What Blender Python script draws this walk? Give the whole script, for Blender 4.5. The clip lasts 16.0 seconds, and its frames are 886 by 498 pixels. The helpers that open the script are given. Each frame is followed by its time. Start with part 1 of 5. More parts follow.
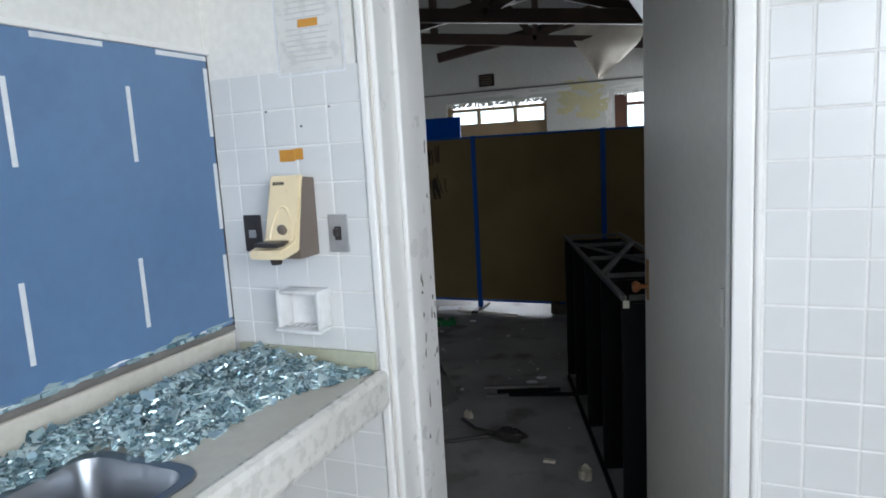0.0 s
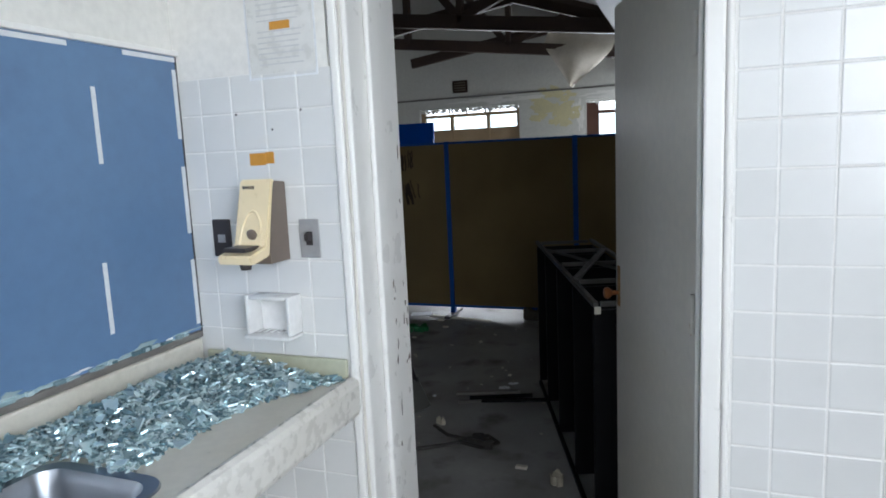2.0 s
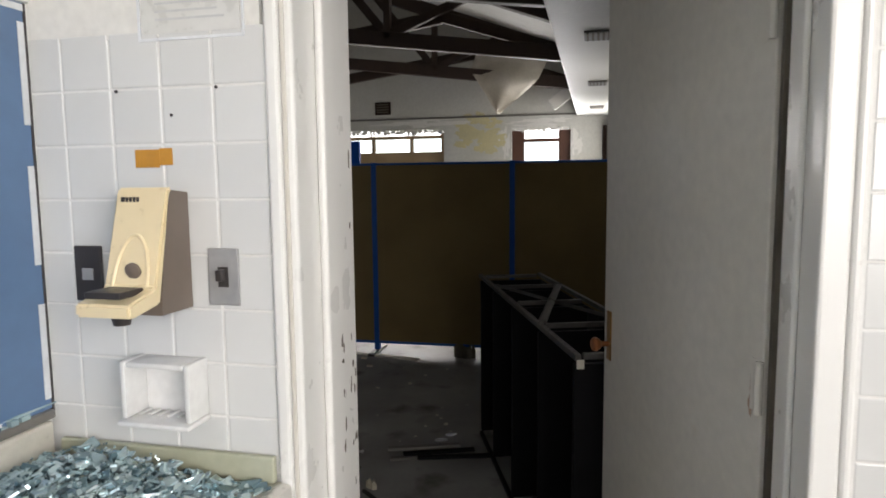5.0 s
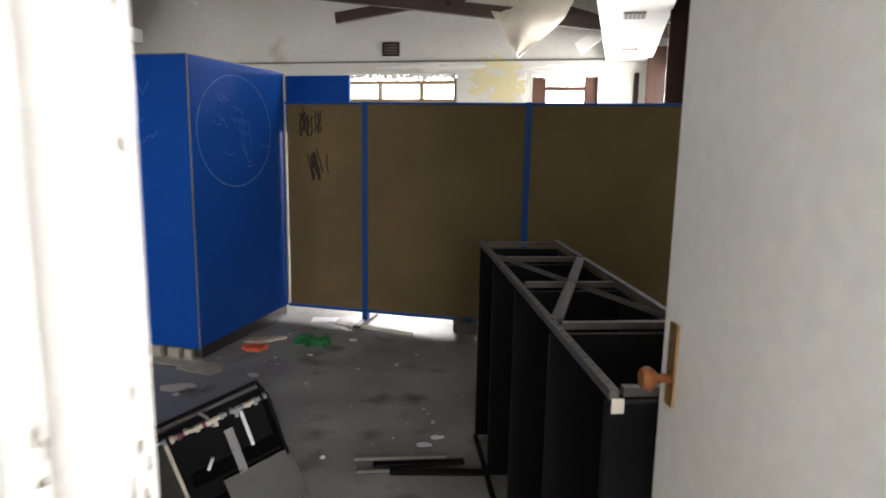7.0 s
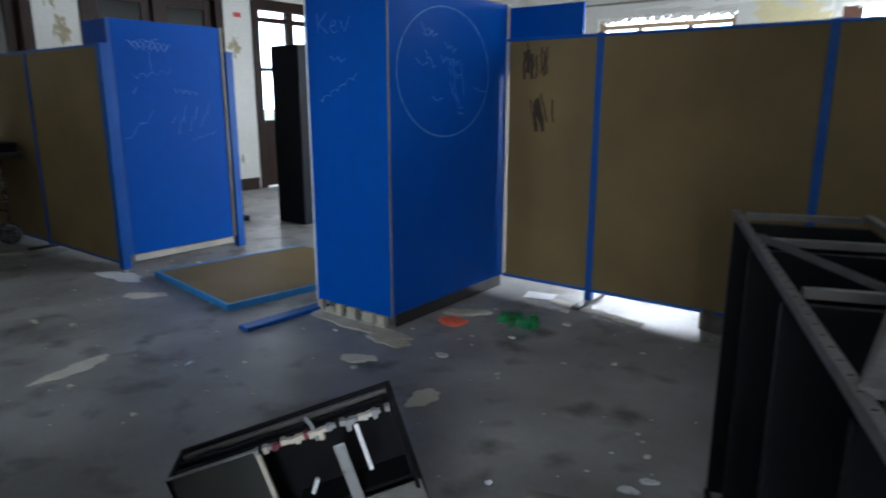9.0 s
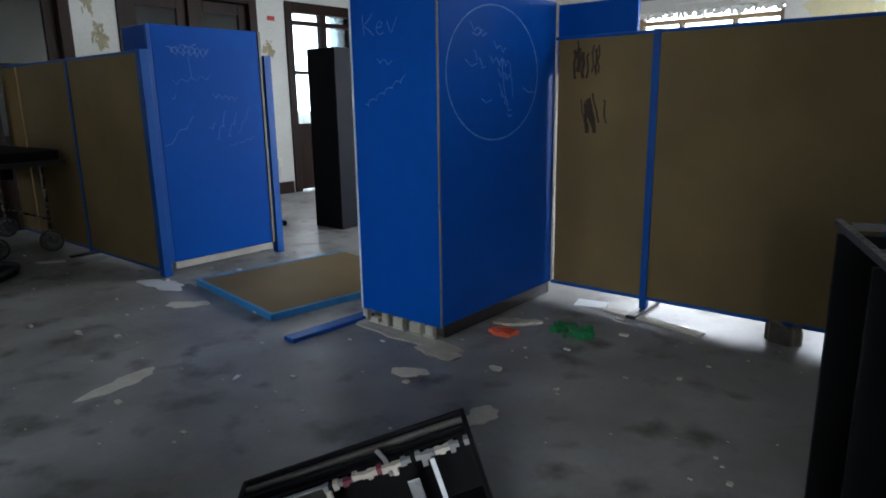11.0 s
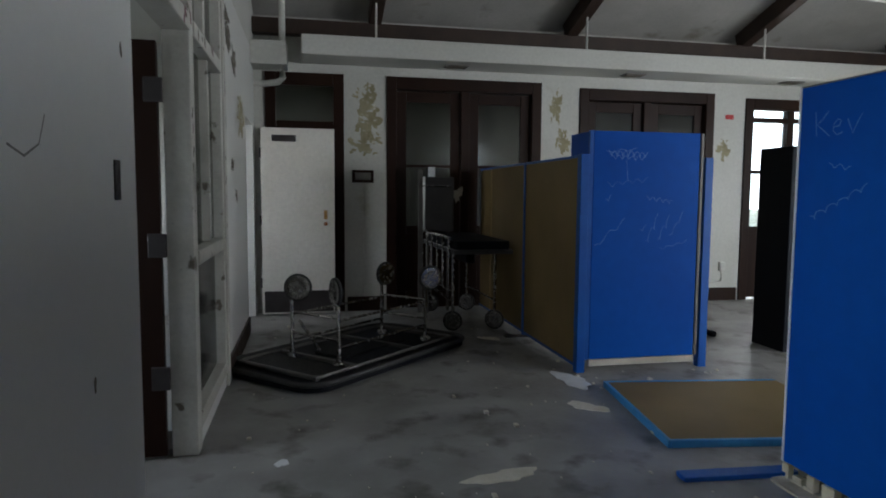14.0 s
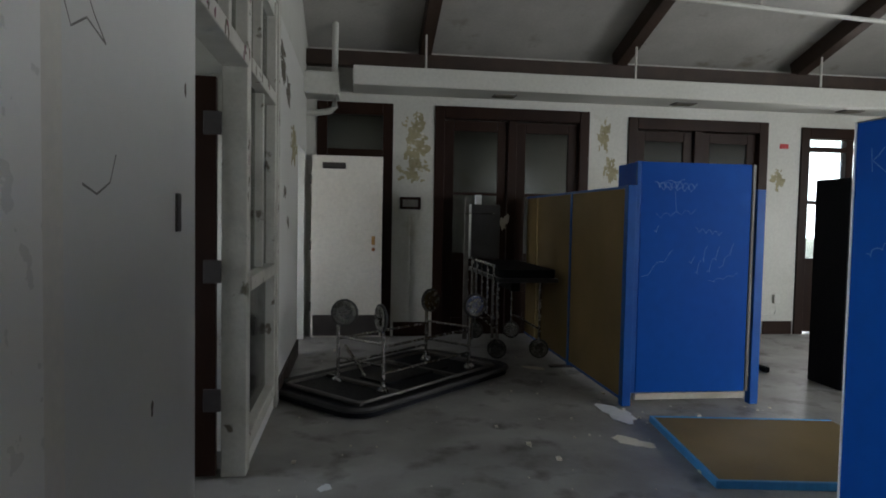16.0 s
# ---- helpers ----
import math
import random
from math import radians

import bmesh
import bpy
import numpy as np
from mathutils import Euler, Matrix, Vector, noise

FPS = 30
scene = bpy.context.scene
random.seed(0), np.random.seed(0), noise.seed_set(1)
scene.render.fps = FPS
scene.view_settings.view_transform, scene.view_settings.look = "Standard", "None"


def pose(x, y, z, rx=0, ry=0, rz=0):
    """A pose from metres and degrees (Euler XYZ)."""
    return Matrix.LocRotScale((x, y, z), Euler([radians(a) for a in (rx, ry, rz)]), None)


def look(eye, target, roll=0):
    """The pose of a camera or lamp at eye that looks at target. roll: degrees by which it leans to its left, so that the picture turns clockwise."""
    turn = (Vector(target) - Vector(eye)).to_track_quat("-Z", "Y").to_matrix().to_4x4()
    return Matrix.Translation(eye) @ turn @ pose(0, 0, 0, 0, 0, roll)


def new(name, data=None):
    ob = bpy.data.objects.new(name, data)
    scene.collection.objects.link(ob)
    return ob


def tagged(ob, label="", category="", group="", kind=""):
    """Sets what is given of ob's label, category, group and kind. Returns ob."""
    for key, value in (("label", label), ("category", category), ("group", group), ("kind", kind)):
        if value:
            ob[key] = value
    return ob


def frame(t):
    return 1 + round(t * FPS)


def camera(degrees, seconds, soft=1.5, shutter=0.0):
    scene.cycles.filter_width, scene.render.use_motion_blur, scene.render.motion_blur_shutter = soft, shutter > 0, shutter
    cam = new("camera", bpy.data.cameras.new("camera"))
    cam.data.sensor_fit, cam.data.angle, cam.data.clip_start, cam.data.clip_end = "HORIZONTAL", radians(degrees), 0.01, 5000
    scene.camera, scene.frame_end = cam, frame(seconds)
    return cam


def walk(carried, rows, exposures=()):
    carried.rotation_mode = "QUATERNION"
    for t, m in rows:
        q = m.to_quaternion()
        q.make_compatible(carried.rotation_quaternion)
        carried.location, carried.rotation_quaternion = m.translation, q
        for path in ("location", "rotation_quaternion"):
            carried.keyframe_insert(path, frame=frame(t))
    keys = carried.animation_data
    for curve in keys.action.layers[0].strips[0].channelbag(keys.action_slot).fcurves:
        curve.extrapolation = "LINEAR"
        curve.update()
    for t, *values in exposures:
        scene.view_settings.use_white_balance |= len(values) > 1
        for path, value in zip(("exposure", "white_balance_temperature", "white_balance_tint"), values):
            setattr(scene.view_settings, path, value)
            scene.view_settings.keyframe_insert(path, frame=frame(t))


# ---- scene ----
cam = camera(68.5, 16.0, soft=1.8, shutter=0.6)
PATH = [
    (0, (1.778, 1.788, 1.555), (0.99, 3.602, 1.257), -3.2),
    (0.5, (1.781, 1.794, 1.552), (1.003, 3.613, 1.257), -4.1),
    (1, (1.779, 1.793, 1.552), (1.025, 3.622, 1.258), -3.7),
    (1.5, (1.774, 1.794, 1.552), (1.053, 3.636, 1.26), -2.6),
    (2, (1.775, 1.797, 1.554), (1.064, 3.644, 1.269), -2.6),
    (2.5, (1.78, 1.801, 1.551), (1.051, 3.642, 1.27), -3.1),
    (3, (1.75, 1.836, 1.536), (1.028, 3.678, 1.25), -0.1),
    (3.5, (1.709, 1.956, 1.51), (1.07, 3.828, 1.213), -0.9),
    (4, (1.686, 1.976, 1.527), (1.095, 3.86, 1.211), -1.6),
    (4.5, (1.607, 2.065, 1.538), (1.075, 3.979, 1.306), 1.0),
    (5, (1.483, 2.226, 1.521), (1.03, 4.163, 1.311), -0.6),
    (5.2, (1.473, 2.233, 1.538), (1.077, 4.177, 1.285), 2.5),
    (7.5, (1.402, 3.344, 1.383), (0.823, 5.225, 1.024), -0.1),
    (8, (1.383, 3.562, 1.336), (0.621, 5.366, 0.929), 0.3),
    (8.5, (1.335, 3.747, 1.321), (0.317, 5.413, 0.885), 1.8),
    (9, (1.32, 3.87, 1.3), (0.133, 5.415, 0.848), 0.0),
    (9.2, (1.314, 3.91, 1.285), (0.068, 5.407, 0.832), -1.5),
    (11.3, (1.12, 3.899, 1.332), (-0.134, 5.39, 0.882), -0.7),
    (11.5, (1.143, 4.031, 1.346), (-0.167, 5.477, 0.907), 1.5),
    (12, (1.122, 4.247, 1.367), (-0.438, 5.452, 1.03), 2.5),
    (12.5, (1.044, 4.276, 1.359), (-0.7, 5.21, 1.068), 0.8),
    (13, (0.995, 4.265, 1.357), (-0.879, 4.917, 1.107), -0.8),
    (13.5, (1.04, 4.225, 1.372), (-0.891, 4.703, 1.164), -0.1),
    (14, (1.03, 4.205, 1.374), (-0.922, 4.61, 1.208), 0.4),
    (14.5, (1.019, 4.219, 1.369), (-0.941, 4.595, 1.228), 0.9),
    (15, (1.026, 4.204, 1.381), (-0.939, 4.548, 1.243), 0.5),
    (15.5, (1.045, 4.194, 1.388), (-0.931, 4.478, 1.272), 1.0),
    (16, (1.07, 4.205, 1.41), (-0.91, 4.47, 1.316), 1.1),
]
EXPOSURES = [(0, -0.1, 5750, 10), (2.5, -0.1, 5800, 10), (4.0, -0.07, 6500, 13), (5.2, 0.02, 6650, 14), (6.1, 0.4, 6600, 14), (6.7, 1.2, 6600, 14), (7.3, 1.85, 6550, 14),
             (8.0, 1.8, 6050, 11), (9.0, 1.55, 5600, 9), (11.3, 1.25, 5750, 9), (12.5, 1.05, 5800, 9), (13.5, 0.98, 5900, 9), (16, 0.95, 6250, 9)]
walk(cam, [(t, look(eye, target, roll)) for t, eye, target, roll in PATH], EXPOSURES)

# ---- world and daylight ----
world = bpy.data.worlds.new("sky")
scene.world = world
world.use_nodes = True
wn = world.node_tree
sky = wn.nodes.new("ShaderNodeTexSky")
sky.sky_type = "NISHITA"
sky.sun_disc = False
sky.sun_elevation, sky.sun_rotation = radians(48), radians(160)
wn.links.new(sky.outputs[0], wn.nodes["Background"].inputs[0])
wn.nodes["Background"].inputs[1].default_value = 0.15
sun = new("sun", bpy.data.lights.new("sun", "SUN"))
sun.data.energy, sun.data.angle, sun.data.color = 1.2, radians(12), (1.0, 0.96, 0.9)
sun.matrix_world = look((0, 0, 30), (6, 14, 0))


def daylight(name, x, y, z, tx, ty, tz, w, h, watts, colour=(1.0, 0.98, 0.95)):
    """A soft rectangle of sky light that stands in a window's opening."""
    lamp = new(name, bpy.data.lights.new(name, "AREA"))
    lamp.data.shape, lamp.data.size, lamp.data.size_y = "RECTANGLE", w, h
    lamp.data.energy, lamp.data.color = watts, colour
    lamp.matrix_world = look((x, y, z), (tx, ty, tz))
    return lamp


daylight("daylight_scrub_south", 1.9, 0.06, 2.05, 1.7, 3.0, 1.4, 2.2, 0.7, 15)
daylight("daylight_scrub_east", 3.14, 1.0, 1.75, 1.0, 3.3, 1.12, 1.6, 1.3, 34).data.spread = radians(110)
# Side-room windows are unseen and assumed; both lamps are added to light the hall.
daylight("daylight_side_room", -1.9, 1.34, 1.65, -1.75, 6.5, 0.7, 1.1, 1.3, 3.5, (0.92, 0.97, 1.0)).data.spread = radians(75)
daylight("fill_side_room_far", -5.2, 1.34, 1.65, -6.4, 4.2, 1.1, 0.9, 1.2, 3.2).data.spread = radians(70)
daylight("daylight_north_wide", -1.75, 12.3, 1.7, -1.9, 5, 1.3, 1.7, 1.1, 46)
daylight("daylight_north_small", 0.66, 12.3, 1.7, 0.2, 6, 1.4, 0.8, 1.1, 58, (0.96, 0.98, 1.0))
daylight("daylight_west", -6.5, 10.45, 1.75, 0, 9.5, 0.6, 1.0, 1.2, 13)
daylight("daylight_east_door", 1.95, 8.22, 1.35, -5.0, 5.2, 1.5, 0.8, 2.0, 9)
daylight("daylight_east_far", 1.93, 11.3, 1.75, -2.0, 11.8, 2.3, 1.1, 1.3, 30)


# ---- materials ----
def ramp(nt, fac, stops):
    r = nt.nodes.new("ShaderNodeValToRGB")
    els = r.color_ramp.elements
    while len(els) < len(stops):
        els.new(0.5)
    for e, (p, c) in zip(els, stops):
        e.position, e.color = p, (*c, 1)
    nt.links.new(fac, r.inputs[0])
    return r.outputs[0]


def surface(name, base, other, rough=0.6, metal=0.0, scale=3.0, fine=60.0, bump=0.15, stain=None, stain_at=0.62, vary=0.0, spec=0.5,
            stretch=(1, 1, 1), rough_vary=0.15, depth=0.004, soft=0.1, island=None, grain=0.5):
    """Two scales of variation, an optional stain or wear colour, fine relief."""
    m = bpy.data.materials.new(name)
    m.use_nodes = True
    nt = m.node_tree
    b = nt.nodes["Principled BSDF"]
    tc = nt.nodes.new("ShaderNodeTexCoord")
    mp = nt.nodes.new("ShaderNodeMapping")
    mp.inputs["Scale"].default_value = stretch
    nt.links.new(tc.outputs["Object"], mp.inputs[0])

    def noise_at(s, detail, seed):
        n = nt.nodes.new("ShaderNodeTexNoise")
        n.noise_dimensions = "4D"
        n.inputs["W"].default_value = seed
        n.inputs["Scale"].default_value, n.inputs["Detail"].default_value = s, detail
        nt.links.new(mp.outputs[0], n.inputs["Vector"])
        return n.outputs[0]

    big, small = noise_at(scale, 5, 1.3), noise_at(fine, 4, 7.1)
    colour = ramp(nt, big, [(0.3, base), (0.7, other)])
    mix = nt.nodes.new("ShaderNodeMixRGB")
    mix.blend_type, mix.inputs[0].default_value = "MULTIPLY", grain
    nt.links.new(colour, mix.inputs[1])
    nt.links.new(ramp(nt, small, [(0.25, (0.72, 0.72, 0.72)), (0.75, (1.0, 1.0, 1.0))]), mix.inputs[2])
    colour = mix.outputs[0]
    if stain:
        f = ramp(nt, noise_at(scale * 1.7, 8, 3.7), [(stain_at, (0, 0, 0)), (stain_at + soft, (1, 1, 1))])
        mix = nt.nodes.new("ShaderNodeMixRGB")
        nt.links.new(f, mix.inputs[0])
        nt.links.new(colour, mix.inputs[1])
        mix.inputs[2].default_value = (*stain, 1)
        colour = mix.outputs[0]
    if vary:
        info = nt.nodes.new("ShaderNodeObjectInfo")
        mix = nt.nodes.new("ShaderNodeMixRGB")
        mix.blend_type, mix.inputs[0].default_value = "MULTIPLY", 1.0
        nt.links.new(colour, mix.inputs[1])
        nt.links.new(ramp(nt, info.outputs["Random"], [(0, (1 - vary,) * 3), (1, (1, 1, 1))]), mix.inputs[2])
        colour = mix.outputs[0]
    if island:
        geo = nt.nodes.new("ShaderNodeNewGeometry")
        mix = nt.nodes.new("ShaderNodeMixRGB")
        nt.links.new(ramp(nt, geo.outputs["Random Per Island"], [(0.35, (0, 0, 0)), (0.8, (1, 1, 1))]), mix.inputs[0])
        nt.links.new(colour, mix.inputs[1])
        mix.inputs[2].default_value = (*island, 1)
        colour = mix.outputs[0]
    nt.links.new(colour, b.inputs["Base Color"])
    rr = ramp(nt, small, [(0.2, (max(rough - rough_vary, 0.02),) * 3), (0.8, (min(rough + rough_vary, 1),) * 3)])
    nt.links.new(rr, b.inputs["Roughness"])
    b.inputs["Metallic"].default_value = metal
    b.inputs["Specular IOR Level"].default_value = spec
    bp = nt.nodes.new("ShaderNodeBump")
    bp.inputs["Strength"].default_value, bp.inputs["Distance"].default_value = bump, depth
    nt.links.new(small, bp.inputs["Height"])
    nt.links.new(bp.outputs[0], b.inputs["Normal"])
    return m


def glass(name, tint=(0.9, 0.95, 0.97), rough=0.05):
    m = bpy.data.materials.new(name)
    m.use_nodes = True
    nt = m.node_tree
    out = nt.nodes["Material Output"]
    nt.nodes.remove(nt.nodes["Principled BSDF"])
    t, g, mx = nt.nodes.new("ShaderNodeBsdfTransparent"), nt.nodes.new("ShaderNodeBsdfGlossy"), nt.nodes.new("ShaderNodeMixShader")
    t.inputs[0].default_value = (*tint, 1)
    g.inputs["Roughness"].default_value = rough
    fr = nt.nodes.new("ShaderNodeFresnel")
    nt.links.new(fr.outputs[0], mx.inputs[0])
    nt.links.new(t.outputs[0], mx.inputs[1])
    nt.links.new(g.outputs[0], mx.inputs[2])
    nt.links.new(mx.outputs[0], out.inputs[0])
    return m


M_PLASTER = surface("white_plaster", (0.78, 0.77, 0.73), (0.7, 0.69, 0.64), 0.65, scale=1.2, fine=40, bump=0.2, stain=(0.52, 0.5, 0.42), stain_at=0.66)
M_HALL = surface("hall_plaster", (0.66, 0.66, 0.62), (0.55, 0.55, 0.5), 0.55, scale=0.9, fine=30, bump=0.25, stain=(0.36, 0.33, 0.24), stain_at=0.64)
M_HALLPAINT = surface("gloss_wall_paint", (0.68, 0.68, 0.66), (0.63, 0.63, 0.6), 0.36, scale=0.8, fine=24, bump=0.01, rough_vary=0.03, grain=0.15)
M_PEEL = surface("peeled_plaster", (0.42, 0.38, 0.24), (0.27, 0.24, 0.14), 0.8, scale=9, fine=50, bump=0.5, stain=(0.64, 0.62, 0.55), stain_at=0.55)
M_REDWOOD = surface("red_brown_timber", (0.12, 0.055, 0.035), (0.08, 0.035, 0.022), 0.55, scale=4, fine=40, bump=0.2)
M_PLY = surface("pale_ply_board", (0.46, 0.34, 0.2), (0.38, 0.27, 0.15), 0.7, scale=3, fine=40, bump=0.15)
# Grime colour; also paints shade in the hinge gap and column base.
M_DIRTSHADE = surface("grime_and_shade", (0.09, 0.08, 0.06), (0.15, 0.13, 0.1), 0.8, scale=9, fine=60, bump=0.4)
M_TILE = surface("white_glazed_tile", (0.71, 0.715, 0.7), (0.66, 0.665, 0.65), 0.21, scale=4, fine=18, bump=0.03, vary=0.05, rough_vary=0.05, grain=0.1)
M_GROUT = surface("tile_grout", (0.82, 0.82, 0.8), (0.74, 0.73, 0.7), 0.8, scale=9, fine=90, bump=0.2)
M_TRIM = surface("white_gloss_paint", (0.8, 0.8, 0.77), (0.77, 0.76, 0.73), 0.3, scale=3, fine=14, bump=0.1, rough_vary=0.08, grain=0.12)
M_FLAKED = surface("flaking_white_paint", (0.56, 0.55, 0.5), (0.44, 0.43, 0.38), 0.55, scale=5, fine=40, bump=0.4, stain=(0.13, 0.11, 0.085), stain_at=0.63, soft=0.04)
M_DOOR = surface("cream_door_paint", (0.75, 0.73, 0.68), (0.68, 0.65, 0.58), 0.4, scale=1.6, fine=30, bump=0.1, stain=(0.5, 0.42, 0.32), stain_at=0.7)
M_CONCRETE = surface("worn_concrete_floor", (0.38, 0.376, 0.36), (0.21, 0.206, 0.192), 0.44, scale=2.2, fine=34, bump=0.1, stain=(0.1, 0.095, 0.082), stain_at=0.54, rough_vary=0.18, soft=0.15, grain=0.6, spec=0.35)
M_ROUGH = surface("broken_concrete", (0.62, 0.58, 0.47), (0.4, 0.36, 0.26), 0.85, scale=8, fine=50, bump=0.6)
M_BLUE = surface("blue_laminate", (0.007, 0.086, 0.42), (0.006, 0.068, 0.36), 0.52, scale=1.3, fine=12, bump=0.04, stain=(0.02, 0.11, 0.43), stain_at=0.66, spec=0.08, rough_vary=0.08, soft=0.25)
M_BLUEPOST = surface("blue_painted_metal", (0.012, 0.105, 0.42), (0.009, 0.075, 0.33), 0.45, scale=4, fine=40, bump=0.1, spec=0.25)
M_BOARD = surface("brown_hessian_board", (0.265, 0.186, 0.07), (0.175, 0.121, 0.044), 0.75, scale=1.4, fine=160, bump=0.25, vary=0.18)
M_GREYEDGE = surface("grey_edge_strip", (0.21, 0.2, 0.18), (0.13, 0.122, 0.11), 0.5, scale=6, fine=50, bump=0.2)
M_WOOD = surface("dark_stained_wood", (0.028, 0.013, 0.008), (0.016, 0.007, 0.005), 0.42, scale=3, fine=40, bump=0.15, stretch=(1, 1, 0.15), spec=0.15)
M_TIMBER = surface("dark_roof_timber", (0.05, 0.028, 0.018), (0.028, 0.016, 0.011), 0.6, scale=4, fine=40, bump=0.3)
M_CEIL = surface("roof_lining", (0.5, 0.49, 0.46), (0.38, 0.37, 0.34), 0.75, scale=1.5, fine=30, bump=0.2, stain=(0.26, 0.24, 0.2), stain_at=0.62)
M_BLACK = surface("black_enamelled_steel", (0.005, 0.005, 0.006), (0.009, 0.009, 0.01), 0.55, scale=5, fine=60, bump=0.1, stain=(0.03, 0.026, 0.022), stain_at=0.76, spec=0.1)
M_NAVY = surface("near_black_laminate", (0.006, 0.007, 0.011), (0.01, 0.011, 0.015), 0.6, scale=3, fine=50, bump=0.08, spec=0.12)
M_RAIL = surface("grey_rubbed_steel", (0.14, 0.132, 0.12), (0.08, 0.076, 0.07), 0.5, metal=0.3, scale=14, fine=70, bump=0.2)
M_CHROME = surface("tarnished_chrome", (0.36, 0.355, 0.34), (0.22, 0.21, 0.195), 0.26, metal=1.0, scale=4, fine=30, bump=0.01, rough_vary=0.06, grain=0.2)
M_STEEL = surface("stainless_steel", (0.36, 0.375, 0.4), (0.3, 0.315, 0.335), 0.34, metal=1.0, scale=4, fine=12, bump=0.01, rough_vary=0.05)
M_RUBBER = surface("dark_rubber", (0.025, 0.025, 0.025), (0.04, 0.04, 0.04), 0.7, scale=10, fine=80, bump=0.2)
M_GREYPLASTIC = surface("grey_metal_panel", (0.3, 0.31, 0.31), (0.24, 0.25, 0.25), 0.35, metal=0.3, scale=4, fine=50, bump=0.08)
M_GREYCASE = surface("grey_green_enamel", (0.034, 0.036, 0.03), (0.022, 0.024, 0.02), 0.5, scale=5, fine=40, bump=0.08, spec=0.3)
M_REDRUST = surface("purple_red_stain", (0.2, 0.03, 0.05), (0.12, 0.03, 0.06), 0.7, scale=9, fine=40, bump=0.2)
M_GREYDARK = surface("dull_dark_metal", (0.1, 0.1, 0.1), (0.07, 0.07, 0.07), 0.4, metal=0.5, scale=4, fine=40, bump=0.08)
M_WEAR = surface("worn_bare_timber", (0.5, 0.36, 0.27), (0.4, 0.26, 0.18), 0.6, scale=20, fine=60, bump=0.2)
M_YELLOW = surface("pale_yellow_paint", (0.66, 0.6, 0.34), (0.58, 0.54, 0.34), 0.7, scale=4, fine=30, bump=0.2)
M_NOTICE = surface("sleeved_notice", (0.7, 0.7, 0.68), (0.64, 0.64, 0.6), 0.3, scale=5, fine=30, bump=0.05)
M_PANEL = surface("blue_grey_backing_board", (0.13, 0.22, 0.37), (0.105, 0.185, 0.325), 0.5, scale=2.2, fine=30, bump=0.08, stain=(0.085, 0.13, 0.225), stain_at=0.56, soft=0.25)
M_TAPE = surface("white_adhesive_tape", (0.78, 0.8, 0.82), (0.66, 0.68, 0.7), 0.55, scale=12, fine=70, bump=0.15)
M_COUNTER = surface("cream_cast_worktop", (0.66, 0.64, 0.57), (0.56, 0.53, 0.45), 0.38, scale=4, fine=50, bump=0.1, stain=(0.4, 0.36, 0.27), stain_at=0.66)
# The worktop's cast material, whitened for window light on its front.
M_EDGELIT = surface("cream_cast_lit_edge", (0.74, 0.73, 0.69), (0.66, 0.64, 0.58), 0.3, scale=3, fine=40, bump=0.06, stain=(0.5, 0.46, 0.37), stain_at=0.7)
M_SPLASH = surface("greenish_grimy_upstand", (0.5, 0.52, 0.4), (0.42, 0.42, 0.3), 0.5, scale=6, fine=50, bump=0.15)
M_CREAM = surface("yellowed_cream_plastic", (0.82, 0.7, 0.46), (0.78, 0.65, 0.41), 0.35, scale=6, fine=50, bump=0.03, grain=0.15)
M_BROWNPL = surface("brown_grey_plastic", (0.2, 0.16, 0.13), (0.16, 0.125, 0.1), 0.4, scale=6, fine=50, bump=0.05)
M_DARKPLSHADE = surface("dark_bakelite_and_gap_shade", (0.03, 0.025, 0.025), (0.045, 0.04, 0.04), 0.4, scale=8, fine=60, bump=0.08)
M_PLATE = surface("dull_steel_plate", (0.46, 0.46, 0.46), (0.36, 0.36, 0.36), 0.45, metal=0.3, scale=9, fine=70, bump=0.08)
M_CERAMIC = surface("white_ceramic", (0.82, 0.82, 0.81), (0.78, 0.78, 0.76), 0.05, scale=6, fine=40, bump=0.02)
M_OCHRE = surface("ochre_glue_residue", (0.62, 0.3, 0.04), (0.5, 0.23, 0.03), 0.6, scale=14, fine=60, bump=0.3)
M_PAPER = surface("aged_paper", (0.72, 0.69, 0.6), (0.6, 0.56, 0.44), 0.8, scale=7, fine=50, bump=0.15)
M_INK = surface("faded_print", (0.52, 0.53, 0.53), (0.6, 0.6, 0.6), 0.8, scale=20, fine=80, bump=0.0)
M_BRASS = surface("worn_brass", (0.55, 0.33, 0.12), (0.42, 0.22, 0.08), 0.35, metal=0.9, scale=12, fine=60, bump=0.1)
M_COPPER = surface("rusty_knob", (0.4, 0.15, 0.05), (0.28, 0.1, 0.04), 0.4, metal=0.5, scale=12, fine=60, bump=0.1)
M_CHALK = surface("chalk_mark", (0.17, 0.29, 0.58), (0.05, 0.15, 0.46), 0.9, scale=30, fine=90, bump=0.2)
M_CHALKDIM = surface("rubbed_chalk", (0.15, 0.26, 0.55), (0.05, 0.14, 0.46), 0.9, scale=24, fine=90, bump=0.1)
M_SOOT = surface("dark_scorch", (0.035, 0.022, 0.012), (0.06, 0.04, 0.02), 0.85, scale=14, fine=60, bump=0.2)
M_RED = surface("red_sign", (0.5, 0.03, 0.03), (0.4, 0.02, 0.02), 0.5, scale=6, fine=40, bump=0.05)
M_ORANGE = surface("orange_scrap", (0.75, 0.13, 0.05), (0.6, 0.09, 0.04), 0.6, scale=9, fine=40, bump=0.2)
M_GREEN = surface("green_plastic_scrap", (0.02, 0.2, 0.06), (0.012, 0.14, 0.04), 0.35, scale=9, fine=40, bump=0.2)
